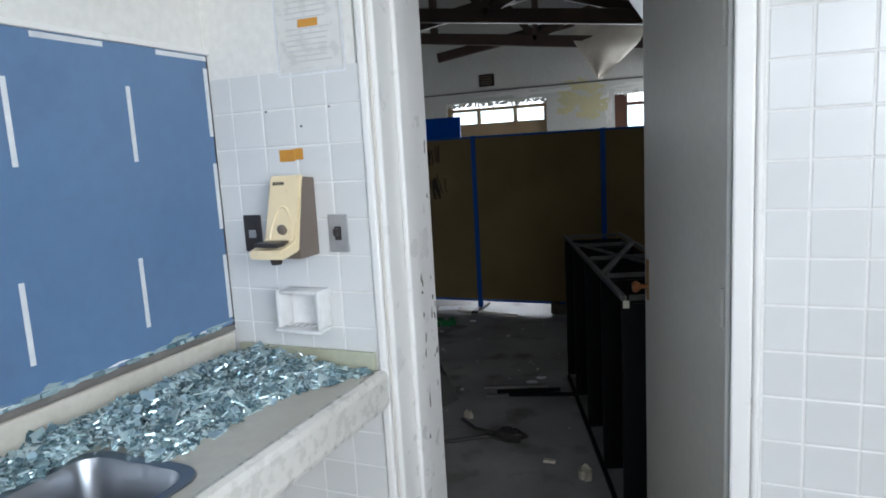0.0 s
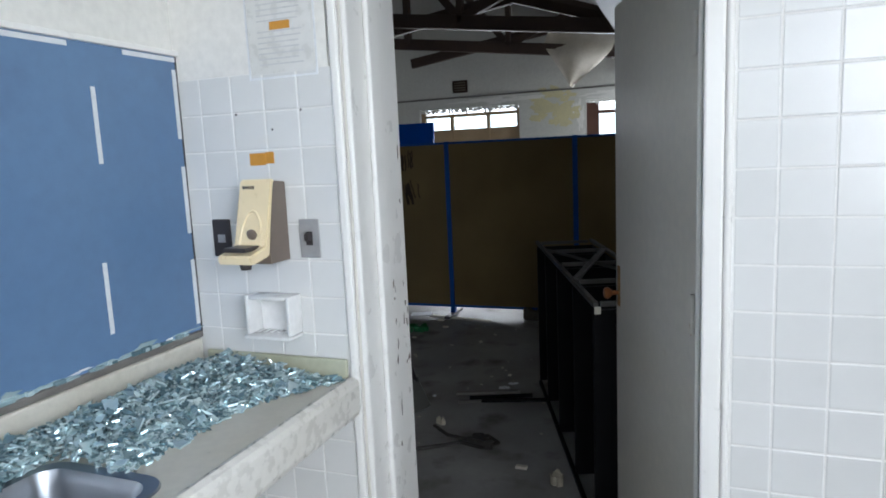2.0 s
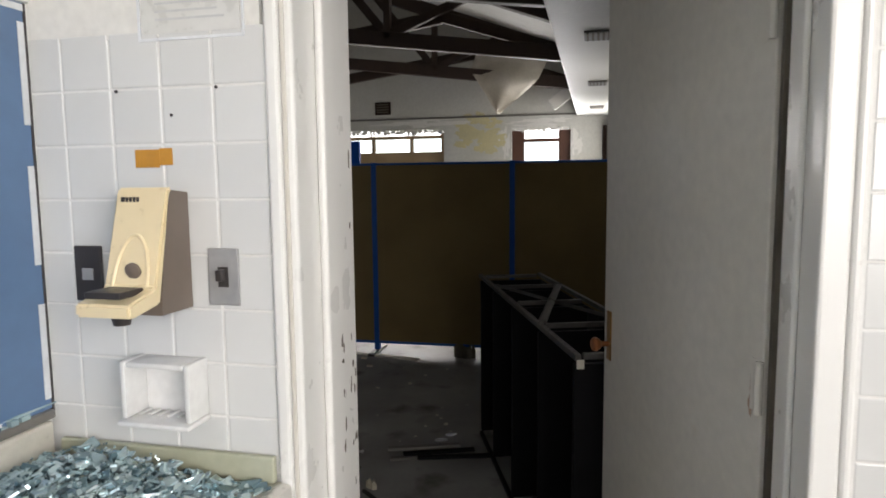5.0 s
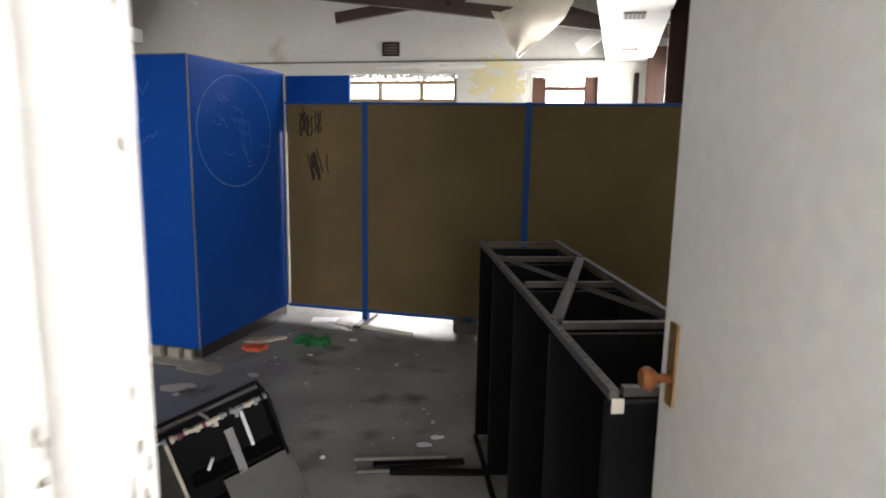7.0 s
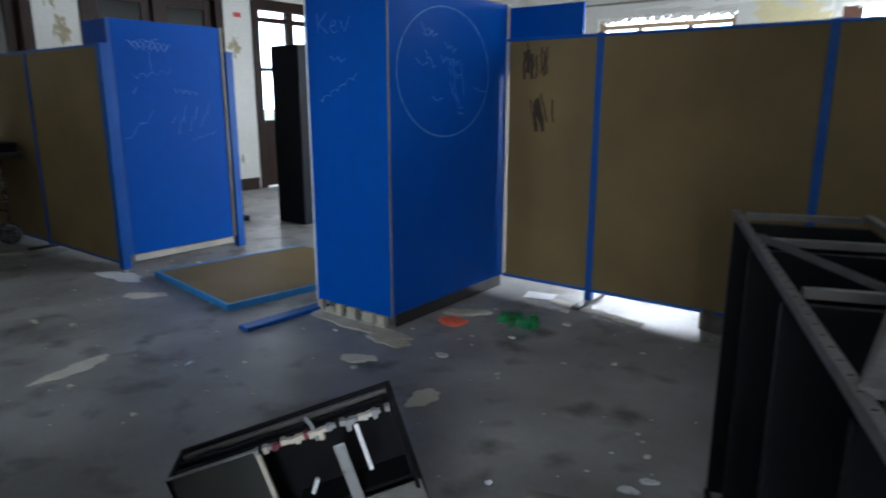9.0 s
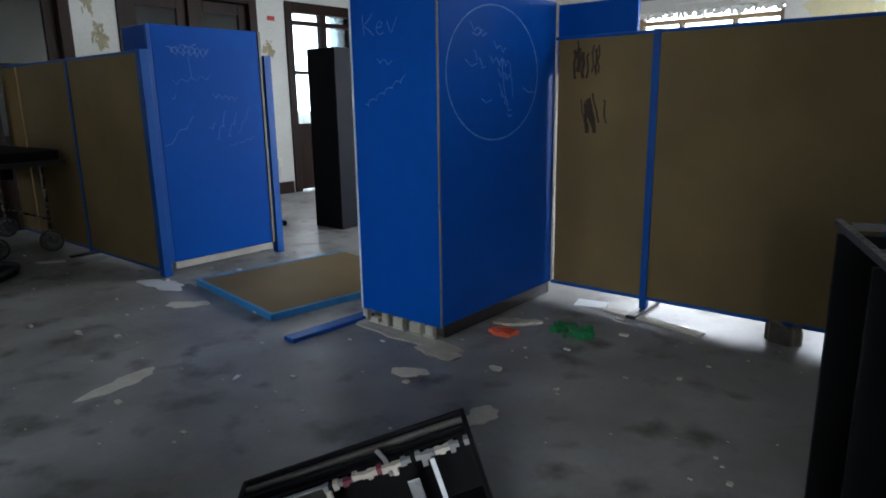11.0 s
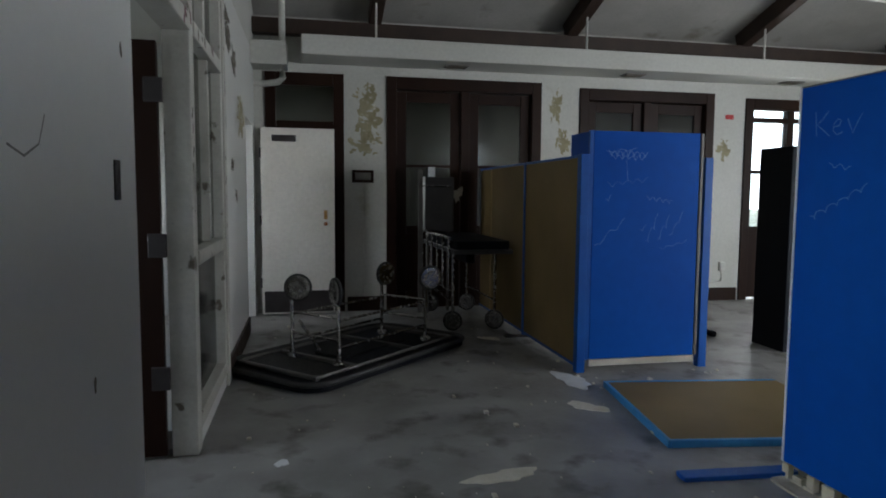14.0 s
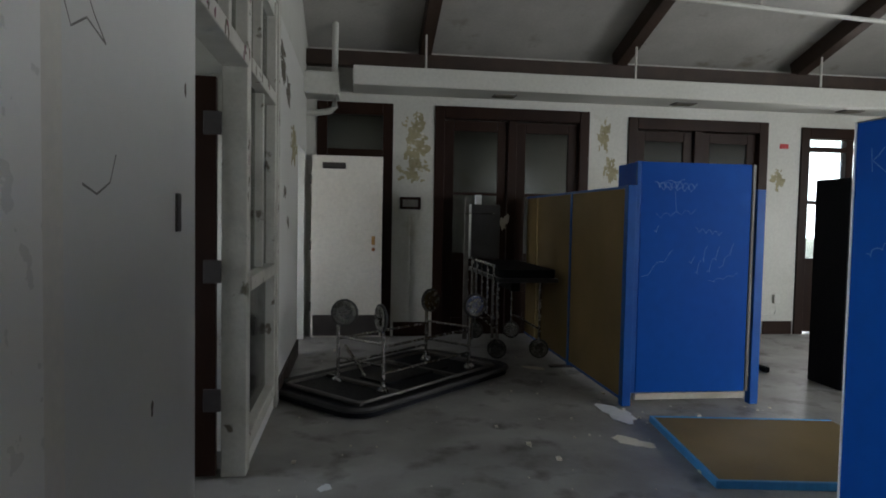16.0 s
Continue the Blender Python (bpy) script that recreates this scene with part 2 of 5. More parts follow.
M_CABLE = surface("grimy_cable", (0.025, 0.022, 0.02), (0.05, 0.045, 0.04), 0.6, scale=9, fine=40, bump=0.1)
M_LIGHTBLUE = surface("light_blue_trim", (0.06, 0.3, 0.62), (0.04, 0.22, 0.5), 0.45, scale=9, fine=40, bump=0.1)
M_CLOTH = surface("sagging_lining_sheet", (0.62, 0.58, 0.5), (0.45, 0.41, 0.33), 0.9, scale=3, fine=30, bump=0.3)
M_DIRTYGLASS = glass("dirty_glass", (0.55, 0.56, 0.53), 0.15)
M_GLASS = glass("window_glass")
M_GROUND = surface("ground_outside", (0.3, 0.28, 0.22), (0.2, 0.2, 0.12), 0.9, scale=0.3, fine=4, bump=0.3)
M_SHARD = surface("mirror_glass_shards", (0.7, 0.82, 0.83), (0.5, 0.68, 0.71), 0.08, island=(0.16, 0.25, 0.28), metal=0.45, scale=25, fine=60, bump=0.0, rough_vary=0.04)


# ---- mesh helpers ----
def box_into(bm, x0, x1, y0, y1, z0, z1, bevel=0.0, m=None):
    r = bmesh.ops.create_cube(bm, size=1.0)
    vs = r["verts"]
    for v in vs:
        v.co = Vector(((x0 + x1) / 2 + v.co.x * (x1 - x0), (y0 + y1) / 2 + v.co.y * (y1 - y0), (z0 + z1) / 2 + v.co.z * (z1 - z0)))
    if bevel:
        es = {e for v in vs for e in v.link_edges}
        vs = [v for f in bmesh.ops.bevel(bm, geom=list(es), offset=bevel, segments=2, affect="EDGES", profile=0.5)["faces"] for v in f.verts]
    if m is not None:
        fs = set(vs)
        seen = set()
        stack = list(fs)
        while stack:
            v = stack.pop()
            if v in seen:
                continue
            seen.add(v)
            stack += [e.other_vert(v) for e in v.link_edges]
        bmesh.ops.transform(bm, matrix=m, verts=list(seen))
    return bm


def boxes(*specs, bevel=0.0, m=None):
    bm = bmesh.new()
    for s in specs:
        one = bmesh.new()
        box_into(one, *s, bevel=bevel)
        if m is not None:
            bmesh.ops.transform(one, matrix=m, verts=one.verts[:])
        merge(bm, one)
    return bm


def merge(bm, one):
    me = bpy.data.meshes.new("tmp")
    one.to_mesh(me)
    one.free()
    bm.from_mesh(me)
    bpy.data.meshes.remove(me)


def rod_into(bm, a, b, r, segs=10):
    a, b = Vector(a), Vector(b)
    d = b - a
    one = bmesh.new()
    bmesh.ops.create_cone(one, cap_ends=True, segments=segs, radius1=r, radius2=r, depth=d.length)
    q = d.to_track_quat("Z", "Y").to_matrix().to_4x4()
    bmesh.ops.transform(one, matrix=Matrix.Translation((a + b) / 2) @ q, verts=one.verts[:])
    merge(bm, one)
    return bm


def rods(*specs, segs=10):
    bm = bmesh.new()
    for a, b, r in specs:
        rod_into(bm, a, b, r, segs)
    return bm


def beam(a, b, w, h, bm=None):
    """A square-sawn timber from a to b: w across, h deep."""
    bm = bm or bmesh.new()
    a, b = Vector(a), Vector(b)
    d = b - a
    one = bmesh.new()
    box_into(one, -w / 2, w / 2, -h / 2, h / 2, -d.length / 2, d.length / 2, bevel=0.008)
    zq = d.normalized()
    side = zq.cross(Vector((0, 0, 1)))
    side = side.normalized() if side.length > 1e-3 else Vector((1, 0, 0))
    up = side.cross(zq)
    rot = Matrix((side, up, zq)).transposed().to_4x4()
    if rot.determinant() < 0:
        rot = Matrix((-side, up, zq)).transposed().to_4x4()
    bmesh.ops.transform(one, matrix=Matrix.Translation((a + b) / 2) @ rot, verts=one.verts[:])
    merge(bm, one)
    return bm


def tube(points, r, segs=8):
    """A bent pipe or cable along points."""
    bm = bmesh.new()
    pts = [Vector(p) for p in points]
    rings = []
    for i, p in enumerate(pts):
        d = (pts[min(i + 1, len(pts) - 1)] - pts[max(i - 1, 0)]).normalized()
        q = d.to_track_quat("Z", "Y")
        rings.append([bm.verts.new(p + q @ Vector((r * math.cos(a), r * math.sin(a), 0))) for a in (2 * math.pi * k / segs for k in range(segs))])
    for A, B in zip(rings, rings[1:]):
        for k in range(segs):
            bm.faces.new((A[k], A[(k + 1) % segs], B[(k + 1) % segs], B[k]))
    bm.faces.new(rings[0][::-1])
    bm.faces.new(rings[-1])
    return bm


def ribbon(points, width, out, thick=0.0012, bm=None):
    """A flat drawn stroke along points on a surface whose outward direction is out."""
    bm = bm or bmesh.new()
    out = Vector(out)
    pts = [Vector(p) for p in points]
    prev = None
    for i, p in enumerate(pts):
        d = (pts[min(i + 1, len(pts) - 1)] - pts[max(i - 1, 0)]).normalized()
        s = d.cross(out).normalized() * width / 2
        cur = (bm.verts.new(p + s + out * thick), bm.verts.new(p - s + out * thick))
        if prev:
            bm.faces.new((prev[0], cur[0], cur[1], prev[1]))
        prev = cur
    return bm


def blob(cx, cy, rx, ry, z, seed, n=26, rough=0.35, h=0.003):
    """A torn flat scrap with an uneven outline and a little thickness."""
    rng = random.Random(seed)
    bm = bmesh.new()
    ph = [rng.uniform(0, 6.28) for _ in range(4)]
    ring = []
    for i in range(n):
        a = 2 * math.pi * i / n
        k = 1 + rough * (0.5 * math.sin(2 * a + ph[0]) + 0.3 * math.sin(3 * a + ph[1]) + 0.25 * math.sin(7 * a + ph[2])) + rng.uniform(-0.1, 0.1) * rough
        ring.append(bm.verts.new((cx + rx * k * math.cos(a), cy + ry * k * math.sin(a), z)))
    f = bm.faces.new(ring)
    r = bmesh.ops.extrude_face_region(bm, geom=[f])
    for v in r["geom"]:
        if isinstance(v, bmesh.types.BMVert):
            v.co.z += h * rng.uniform(0.7, 1.6)
    bmesh.ops.recalc_face_normals(bm, faces=bm.faces[:])
    return bm


def lathe(profile, segs=24, m=None):
    """A turned solid: profile of (radius, height)."""
    bm = bmesh.new()
    rings = []
    for r, z in profile:
        rings.append([bm.verts.new((max(r, 1e-4) * math.cos(2 * math.pi * k / segs), max(r, 1e-4) * math.sin(2 * math.pi * k / segs), z)) for k in range(segs)])
    for A, B in zip(rings, rings[1:]):
        for k in range(segs):
            bm.faces.new((A[k], A[(k + 1) % segs], B[(k + 1) % segs], B[k]))
    bm.faces.new(rings[0][::-1])
    bm.faces.new(rings[-1])
    if m is not None:
        bmesh.ops.transform(bm, matrix=m, verts=bm.verts[:])
    return bm


def finish(name, bm, material, smooth=False):
    me = bpy.data.meshes.new(name)
    bmesh.ops.recalc_face_normals(bm, faces=bm.faces[:])
    bm.to_mesh(me)
    bm.free()
    me.materials.append(material)
    if smooth:
        me.shade_smooth()
        me.set_sharp_from_angle(angle=radians(35))
    return new(name, me)


def part(name, bm, material, parent, label="", smooth=False):
    ob = finish(name, bm, material, smooth)
    ob.parent = parent
    if label:
        tagged(ob, label)
    return ob


def thing(name, x, y, z, label, category, group="", rz=0, rx=0, ry=0):
    """An empty at the base of a thing, on which its parts hang."""
    ob = new(name)
    ob.empty_display_size = 0.1
    ob.matrix_basis = pose(x, y, z, rx, ry, rz)
    return tagged(ob, label, category, group)


def solid(name, bm, material, label, category, group="", smooth=False, m=None):
    ob = finish(name, bm, material, smooth)
    if m is not None:
        ob.matrix_basis = m
    return tagged(ob, label, category, group)


def structure(name, bm, material, label="", category=""):
    return tagged(finish(name, bm, material), label, category, kind="structure")


def wall_with_holes(axis, at0, at1, u0, u1, z0, z1, holes):
    """Boxes that make a wall between at0 and at1 (its thickness), u0..u1 along, with rectangular holes (u0, u1, z0, z1)."""
    us = sorted({u0, u1, *(h[0] for h in holes), *(h[1] for h in holes)})
    bm = bmesh.new()
    for a, b in zip(us, us[1:]):
        mid = (a + b) / 2
        cuts = sorted((h[2], h[3]) for h in holes if h[0] < mid < h[1])
        z = z0
        for c0, c1 in cuts + [(z1, z1)]:
            if c0 - z > 1e-4:
                if axis == "x":
                    box_into(bm, a, b, at0, at1, z, c0)
                else:
                    box_into(bm, at0, at1, a, b, z, c0)
            z = c1
    bmesh.ops.remove_doubles(bm, verts=bm.verts[:], dist=1e-5)
    return bm


# ---- plan ----
WEST, EAST, NORTH, SOUTH, TILED = -6.64, 2.0, 12.42, 3.62, 3.26
DOOR_L, DOOR_R, DOOR_TOP = 0.93, 1.838, 2.12
EAVE, EAST_EAVE, RIDGE_X, RIDGE_Z = 3.35, 2.95, -2.6, 4.75

structure("ground", boxes((-150, 150, -150, 150, -0.6, -0.25)), M_GROUND, "dry bare earth round the building", "ground")
structure("floor", boxes((WEST - 0.3, 3.4, -0.3, NORTH + 0.3, -0.2, 0.0)), M_CONCRETE, "worn grey concrete floor with pale patches", "floor")

# door wall between the tiled room and the hall
wall_south = structure("wall_south", wall_with_holes("x", TILED + 0.012, SOUTH, WEST - 0.3, 3.4, 0, 2.92,
    [(DOOR_L, DOOR_R, 0, DOOR_TOP), (-2.6, -1.41, 0, 2.9), (-3.74, -2.6, 0.1, 2.9), (-6.46, -5.6, 0, 2.12)]), M_HALLPAINT, "scuffed glossy off-white wall", "wall")
structure("wall_scrub_plaster", wall_with_holes("x", TILED, TILED + 0.011, 0.45, 3.2, 0, 2.7, [(DOOR_L, DOOR_R, 0, DOOR_TOP)]), M_GROUT, "white plaster wall behind tiles", "wall")
structure("wall_scrub_upper", boxes((0.4505, 0.93, TILED - 0.006, TILED - 0.0005, 1.775, 2.7)), M_PLASTER, "plain white plaster above the tiles", "wall")
structure("wall_scrub_west", boxes((0.2, 0.45, -0.3, TILED + 0.011, 0, 2.7)), M_PLASTER, "plain white plaster wall", "wall")
structure("wall_scrub_east", wall_with_holes("y", 3.2, 3.4, -0.3, TILED + 0.011, 0, 2.7, [(0.2, 1.8, 1.1, 2.4)]), M_PLASTER, "plain white plaster wall", "wall")
structure("wall_scrub_south", wall_with_holes("x", -0.3, 0.0, 0.45, 3.2, 0, 2.7, [(0.75, 3.0, 1.65, 2.45)]), M_PLASTER, "plain white plaster wall with a window", "wall")
structure("ceiling_scrub", boxes((0.2, 3.4, -0.3, TILED + 0.011, 2.7, 2.8)), M_PLASTER, "flat white ceiling", "ceiling")

# hall shell
WEST_DOORS = [(3.74, 4.62, 0, 2.74), (5.11, 7.01, 0, 2.74), (7.51, 9.37, 0, 2.70), (9.83, 11.2, 0.0, 2.66)]
structure("wall_west", wall_with_holes("y", WEST - 0.3, WEST, SOUTH, NORTH, 0, EAVE, WEST_DOORS), M_HALL, "stained off-white plaster wall with tall openings", "wall")
structure("wall_east", wall_with_holes("y", EAST, EAST + 0.3, SOUTH, NORTH, 0, EAST_EAVE - 0.02, [(7.72, 8.72, 0.0, 2.5), (10.75, 11.9, 0.7, 2.4)]), M_HALL, "stained off-white plaster wall with windows", "wall")
north = wall_with_holes("x", NORTH, NORTH + 0.3, WEST - 0.3, EAST + 0.3, 0, 2.8, [(-2.63, -0.87, 0.95, 2.34), (0.21, 1.11, 0.95, 2.32)])
structure("wall_north", north, M_HALL, "patchy white plaster gable wall with windows", "wall")
for y0, y1 in ((NORTH, NORTH + 0.3), (SOUTH - 0.3, SOUTH - 0.001)):
    gab = bmesh.new()
    outline = ((WEST - 0.3, 2.8), (EAST + 0.3, 2.8), (EAST + 0.3, EAST_EAVE), (RIDGE_X, RIDGE_Z), (WEST - 0.3, EAVE))
    a = [gab.verts.new((x, y0, z)) for x, z in outline]
    b = [gab.verts.new((x, y1, z)) for x, z in outline]
    gab.faces.new(a)
    gab.faces.new(b[::-1])
    for i in range(5):
        gab.faces.new((a[i], a[(i + 1) % 5], b[(i + 1) % 5], b[i]))
    structure("wall_gable", gab, M_HALL, "patchy white plaster gable", "wall")


def roof_plane(x0, z0, x1, z1, name):
    bm = bmesh.new()
    q = [bm.verts.new(p) for p in ((x0, SOUTH - 0.3, z0), (x1, SOUTH - 0.3, z1), (x1, NORTH + 0.3, z1), (x0, NORTH + 0.3, z0))]
    f = bm.faces.new(q)
    r = bmesh.ops.extrude_face_region(bm, geom=[f])
    for v in r["geom"]:
        if isinstance(v, bmesh.types.BMVert):
            v.co.z += 0.12
    structure(name, bm, M_CEIL, "stained pale roof lining", "ceiling")


roof_plane(WEST - 0.3, EAVE, RIDGE_X, RIDGE_Z, "ceiling_west_slope")
roof_plane(RIDGE_X, RIDGE_Z, EAST + 0.3, EAST_EAVE, "ceiling_east_slope")


# ---- roof timbers ----
def truss(y):
    t = thing("roof_truss", 0, y, EAST_EAVE - 0.25, "dark brown timber scissor truss spanning the hall", "truss", "roof trusses")
    b0 = EAST_EAVE - 0.25
    xe, xw, xr = EAST - 0.02, WEST + 0.02, RIDGE_X
    top_w = lambda x: EAVE + (RIDGE_Z - EAVE) * (x - (WEST - 0.3)) / (RIDGE_X - WEST + 0.3) - 0.09 - b0
    top_e = lambda x: EAST_EAVE + (RIDGE_Z - EAST_EAVE) * (EAST + 0.3 - x) / (EAST + 0.3 - RIDGE_X) - 0.09 - b0
    part("rafter", beam((xw, 0, top_w(xw)), (xr, 0, top_w(xr)), 0.14, 0.22), M_TIMBER, t)
    part("rafter", beam((xr, 0, top_e(xr)), (xe, 0, top_e(xe)), 0.13, 0.2), M_TIMBER, t)
    ce = lambda x: 0.085 + 0.13 * (xe - x)
    part("scissor_chord", beam((xe, 0.0, ce(xe)), (-3.6, 0.0, ce(-3.6)), 0.1, 0.17), M_TIMBER, t)
    part("scissor_chord", beam((-2.6, 0.105, 0.38), (-0.28, 0.105, 0.70), 0.08, 0.15), M_TIMBER, t)
    part("scissor_chord", beam((-0.33, 0.105, 0.72), (1.36, 0.105, 0.17), 0.08, 0.12), M_TIMBER, t)
    part("hanger", beam((-0.9, 0, ce(-0.9)), (-0.9, 0, top_e(-0.9)), 0.08, 0.1), M_TIMBER, t)
    part("king_post", beam((xr, 0, ce(xr)), (xr, 0, top_w(xr)), 0.1, 0.12), M_TIMBER, t)
    part("strut", beam((-0.9, 0, ce(-0.9) + 0.05), (0.2, 0, top_e(0.2)), 0.07, 0.1), M_TIMBER, t)
    part("strut", beam((-0.95, 0, ce(-0.9) + 0.1), (-1.9, 0, top_e(-1.9)), 0.07, 0.1), M_TIMBER, t)
    return t


for y in (4.97, 7.34, 9.70, 12.0):
    truss(y)
structure("wall_plate_beam", boxes((WEST, WEST + 0.14, SOUTH, NORTH, 3.13, 3.3), bevel=0.01), M_TIMBER, "dark timber beam along the eaves", "beam")


# ---- air ducts along the eaves ----
def duct(x0, x1, y0, y1, z0, z1, side):
    d = thing("air_duct", (x0 + x1) / 2, y0, z0, "white boxed air duct hung under the eaves", "duct", "ducts")
    part("casing", boxes((x0 - (x0 + x1) / 2, x1 - (x0 + x1) / 2, 0, y1 - y0, 0, z1 - z0), bevel=0.012), M_HALL, d)
    y = 1.6
    while y < y1 - y0 - 0.4:
        v = part("vent", boxes((-0.09, 0.09, y, y + 0.26, -0.012, 0.004)), M_GREYEDGE, d, "grey slotted vent")
        for k in range(5):
            part("slat", boxes((-0.075 + k * 0.034, -0.06 + k * 0.034, y + 0.02, y + 0.24, -0.018, -0.012)), M_DIRTSHADE, v)
        y += 2.2
    return d


# pale sky seen beyond the windows
haze = bpy.data.materials.new("bright_hazy_sky")
haze.use_nodes = True
hp = haze.node_tree.nodes["Principled BSDF"]
hp.inputs["Base Color"].default_value = (0.8, 0.82, 0.8, 1)
hp.inputs["Emission Color"].default_value = (1.0, 1.0, 0.97, 1)
hp.inputs["Emission Strength"].default_value = 2.6
structure("backdrop", boxes((-70, 70, 70, 70.5, -1, 30)), haze, "bright hazy sky beyond the north windows", "backdrop")
structure("backdrop", boxes((-75.5, -75, -60, 70, -1, 30)), haze, "bright hazy sky beyond the west window", "backdrop")
structure("backdrop", boxes((75, 75.5, -60, 70, -1, 30)), haze, "bright hazy sky beyond the east windows", "backdrop")

duct(WEST, -6.1, 4.15, NORTH - 0.02, 2.84, 3.05, 1)
duct(1.2, 1.78, 5.0, NORTH - 0.02, 2.46, 2.78, -1)


# ---- doorway of the tiled room ----
frame_e = structure("door_frame", boxes(
    (DOOR_L, 0.985, TILED + 0.0, 3.46, 0, DOOR_TOP), (1.797, DOOR_R, TILED - 0.012, 3.46, 0, DOOR_TOP),
    (0.985, 1.797, TILED, 3.46, DOOR_TOP - 0.055, DOOR_TOP),
    (DOOR_L, 0.945, 3.462, SOUTH + 0.012, 0, DOOR_TOP), (1.812, DOOR_R, 3.462, SOUTH + 0.012, 0, DOOR_TOP), bevel=0.006), M_TRIM, "chipped white gloss door frame", "door frame")
part("stop_bead", boxes((0.9855, 1.002, 3.345, 3.40, 0, DOOR_TOP - 0.056), bevel=0.006), M_TRIM, frame_e)
part("quirk", boxes((0.9655, 0.972, TILED - 0.0035, TILED - 0.0005, 0, DOOR_TOP - 0.056)), M_DOOR, frame_e, "cream groove line beside the architrave")
part("stop_bead", boxes((1.786, 1.7965, 3.33, 3.40, 0, DOOR_TOP - 0.056), bevel=0.004), M_TRIM, frame_e)
# Dark strip painted in for the shade between leaf and jamb.
part("rebate", boxes((1.788, 1.7965, 3.44, 3.458, 0, DOOR_TOP - 0.056)), M_DIRTSHADE, frame_e, "dark strip standing in for the shaded hinge gap")
part("architrave", boxes((0.94, 0.965, TILED - 0.016, TILED - 0.001, 0, DOOR_TOP + 0.04), (0.966, 1.838, TILED - 0.016, TILED - 0.001, DOOR_TOP, DOOR_TOP + 0.04), bevel=0.006), M_TRIM, frame_e)
part("corner_bead", tube([(1.8465, TILED - 0.006, 0), (1.8465, TILED - 0.006, 1.2), (1.8465, TILED - 0.006, 2.6)], 0.008, 10), M_TRIM, frame_e, smooth=True)

chip_rng = random.Random(19)
for k in range(22):
    z = chip_rng.choice((chip_rng.uniform(0.6, 1.3), chip_rng.uniform(0.9, 1.2), chip_rng.uniform(0.1, 2.0)))
    chip = part("paint_chip", blob(0, 0, chip_rng.uniform(0.0015, 0.004), chip_rng.uniform(0.004, 0.018), 0.0, 700 + k, 12, 0.7, 0.0008), M_DIRTSHADE, frame_e)
    chip.matrix_basis = pose(0.9452, SOUTH - chip_rng.uniform(0.0, 0.035), z, 90, 0, 90) if k % 2 else pose(0.9852, 3.46 - chip_rng.uniform(0.004, 0.02), z, 90, 0, 90)

# open door leaf, hinged on its jamb in the hall
leaf_e = thing("door_1", 1.79, 3.50, 0.012, "open cream painted door with brass latch and worn hinge side", "door", rz=110)
part("leaf", boxes((0.0, 0.80, -0.045, 0.0, 0, 2.03), bevel=0.004), M_DOOR, leaf_e)
part("hinge_wear", blob(0.03, 1.1, 0.012, 0.03, 0, 5, rough=0.7, h=0.0008), M_WEAR, leaf_e, "brown worn patch").matrix_basis = pose(0, 0.0015, 0.0, 90, 0, 0)
for hz in (0.28, 1.12, 1.8):
    h = part("hinge", rods(((0.0, 0.008, hz - 0.05), (0.0, 0.008, hz + 0.05), 0.008)), M_DOOR, leaf_e, "painted-over hinge", smooth=True)
    part("hinge_plate", boxes((0.004, 0.035, 0.0005, 0.002, hz - 0.05, hz + 0.05)), M_DOOR, h)
latch = part("latch_plate", boxes((0.738, 0.768, 0.0005, 0.005, 0.965, 1.115), (0.738, 0.768, -0.05, -0.0455, 0.965, 1.115), bevel=0.002), M_BRASS, leaf_e, "worn brass latch plate")
knob_profile = [(0.008, 0.0), (0.008, 0.022), (0.014, 0.026), (0.021, 0.036), (0.021, 0.044), (0.016, 0.051), (0.0, 0.053)]
for s in (1, -1):
    part("knob", lathe(knob_profile, 20, pose(0.753, 0.005 if s > 0 else -0.05, 1.015, -90 * s, 0, 0)), M_COPPER, leaf_e, "reddish brown turned knob", smooth=True)
part("edge_plate", boxes((0.8002, 0.803, -0.034, -0.01, 0.93, 1.11)), M_BRASS, leaf_e)

# ---- tiled room ----
counter = thing("worktop", 0.505, 0.25, 0.0, "cream cast worktop with a rounded front edge, littered with broken mirror", "worktop")
TOP = 0.985
HX0, HX1, HY0, HY1 = 0.10, 0.375, 1.55, 2.39


def wall_slab(xs, ys, z0, z1):
    """A slab on a three by three grid, open in the middle cell."""
    bm = bmesh.new()
    v = {(i, j, k): bm.verts.new((xs[i], ys[j], (z0, z1)[k])) for i in range(4) for j in range(4) for k in range(2)}
    for i in range(3):
        for j in range(3):
            if (i, j) != (1, 1):
                ring = ((i, j), (i + 1, j), (i + 1, j + 1), (i, j + 1))
                bm.faces.new([v[(*p, 1)] for p in ring])
                bm.faces.new([v[(*p, 0)] for p in ring[::-1]])
    border = [(k, 0) for k in range(3)] + [(3, k) for k in range(3)] + [(3 - k, 3) for k in range(3)] + [(0, 3 - k) for k in range(3)]
    for loop in (border, [(1, 1), (1, 2), (2, 2), (2, 1)]):
        for p, q in zip(loop, loop[1:] + loop[:1]):
            bm.faces.new((v[(*p, 0)], v[(*q, 0)], v[(*q, 1)], v[(*p, 1)]))
    return bm


part("top", wall_slab((-0.05, HX0, HX1, 0.44), (0.0, HY0, HY1, 2.998), TOP - 0.045, TOP), M_COUNTER, counter)
part("front_edge", boxes((0.425, 0.466, 0, 2.998, TOP - 0.1, TOP + 0.007), bevel=0.019), M_EDGELIT, counter, "thick rounded cream front edge, whitened for window light")
part("upstand", boxes((-0.02, 0.43, 2.985, 2.9985, TOP + 0.0005, TOP + 0.05), bevel=0.004), M_SPLASH, counter, "grimy greenish upstand")
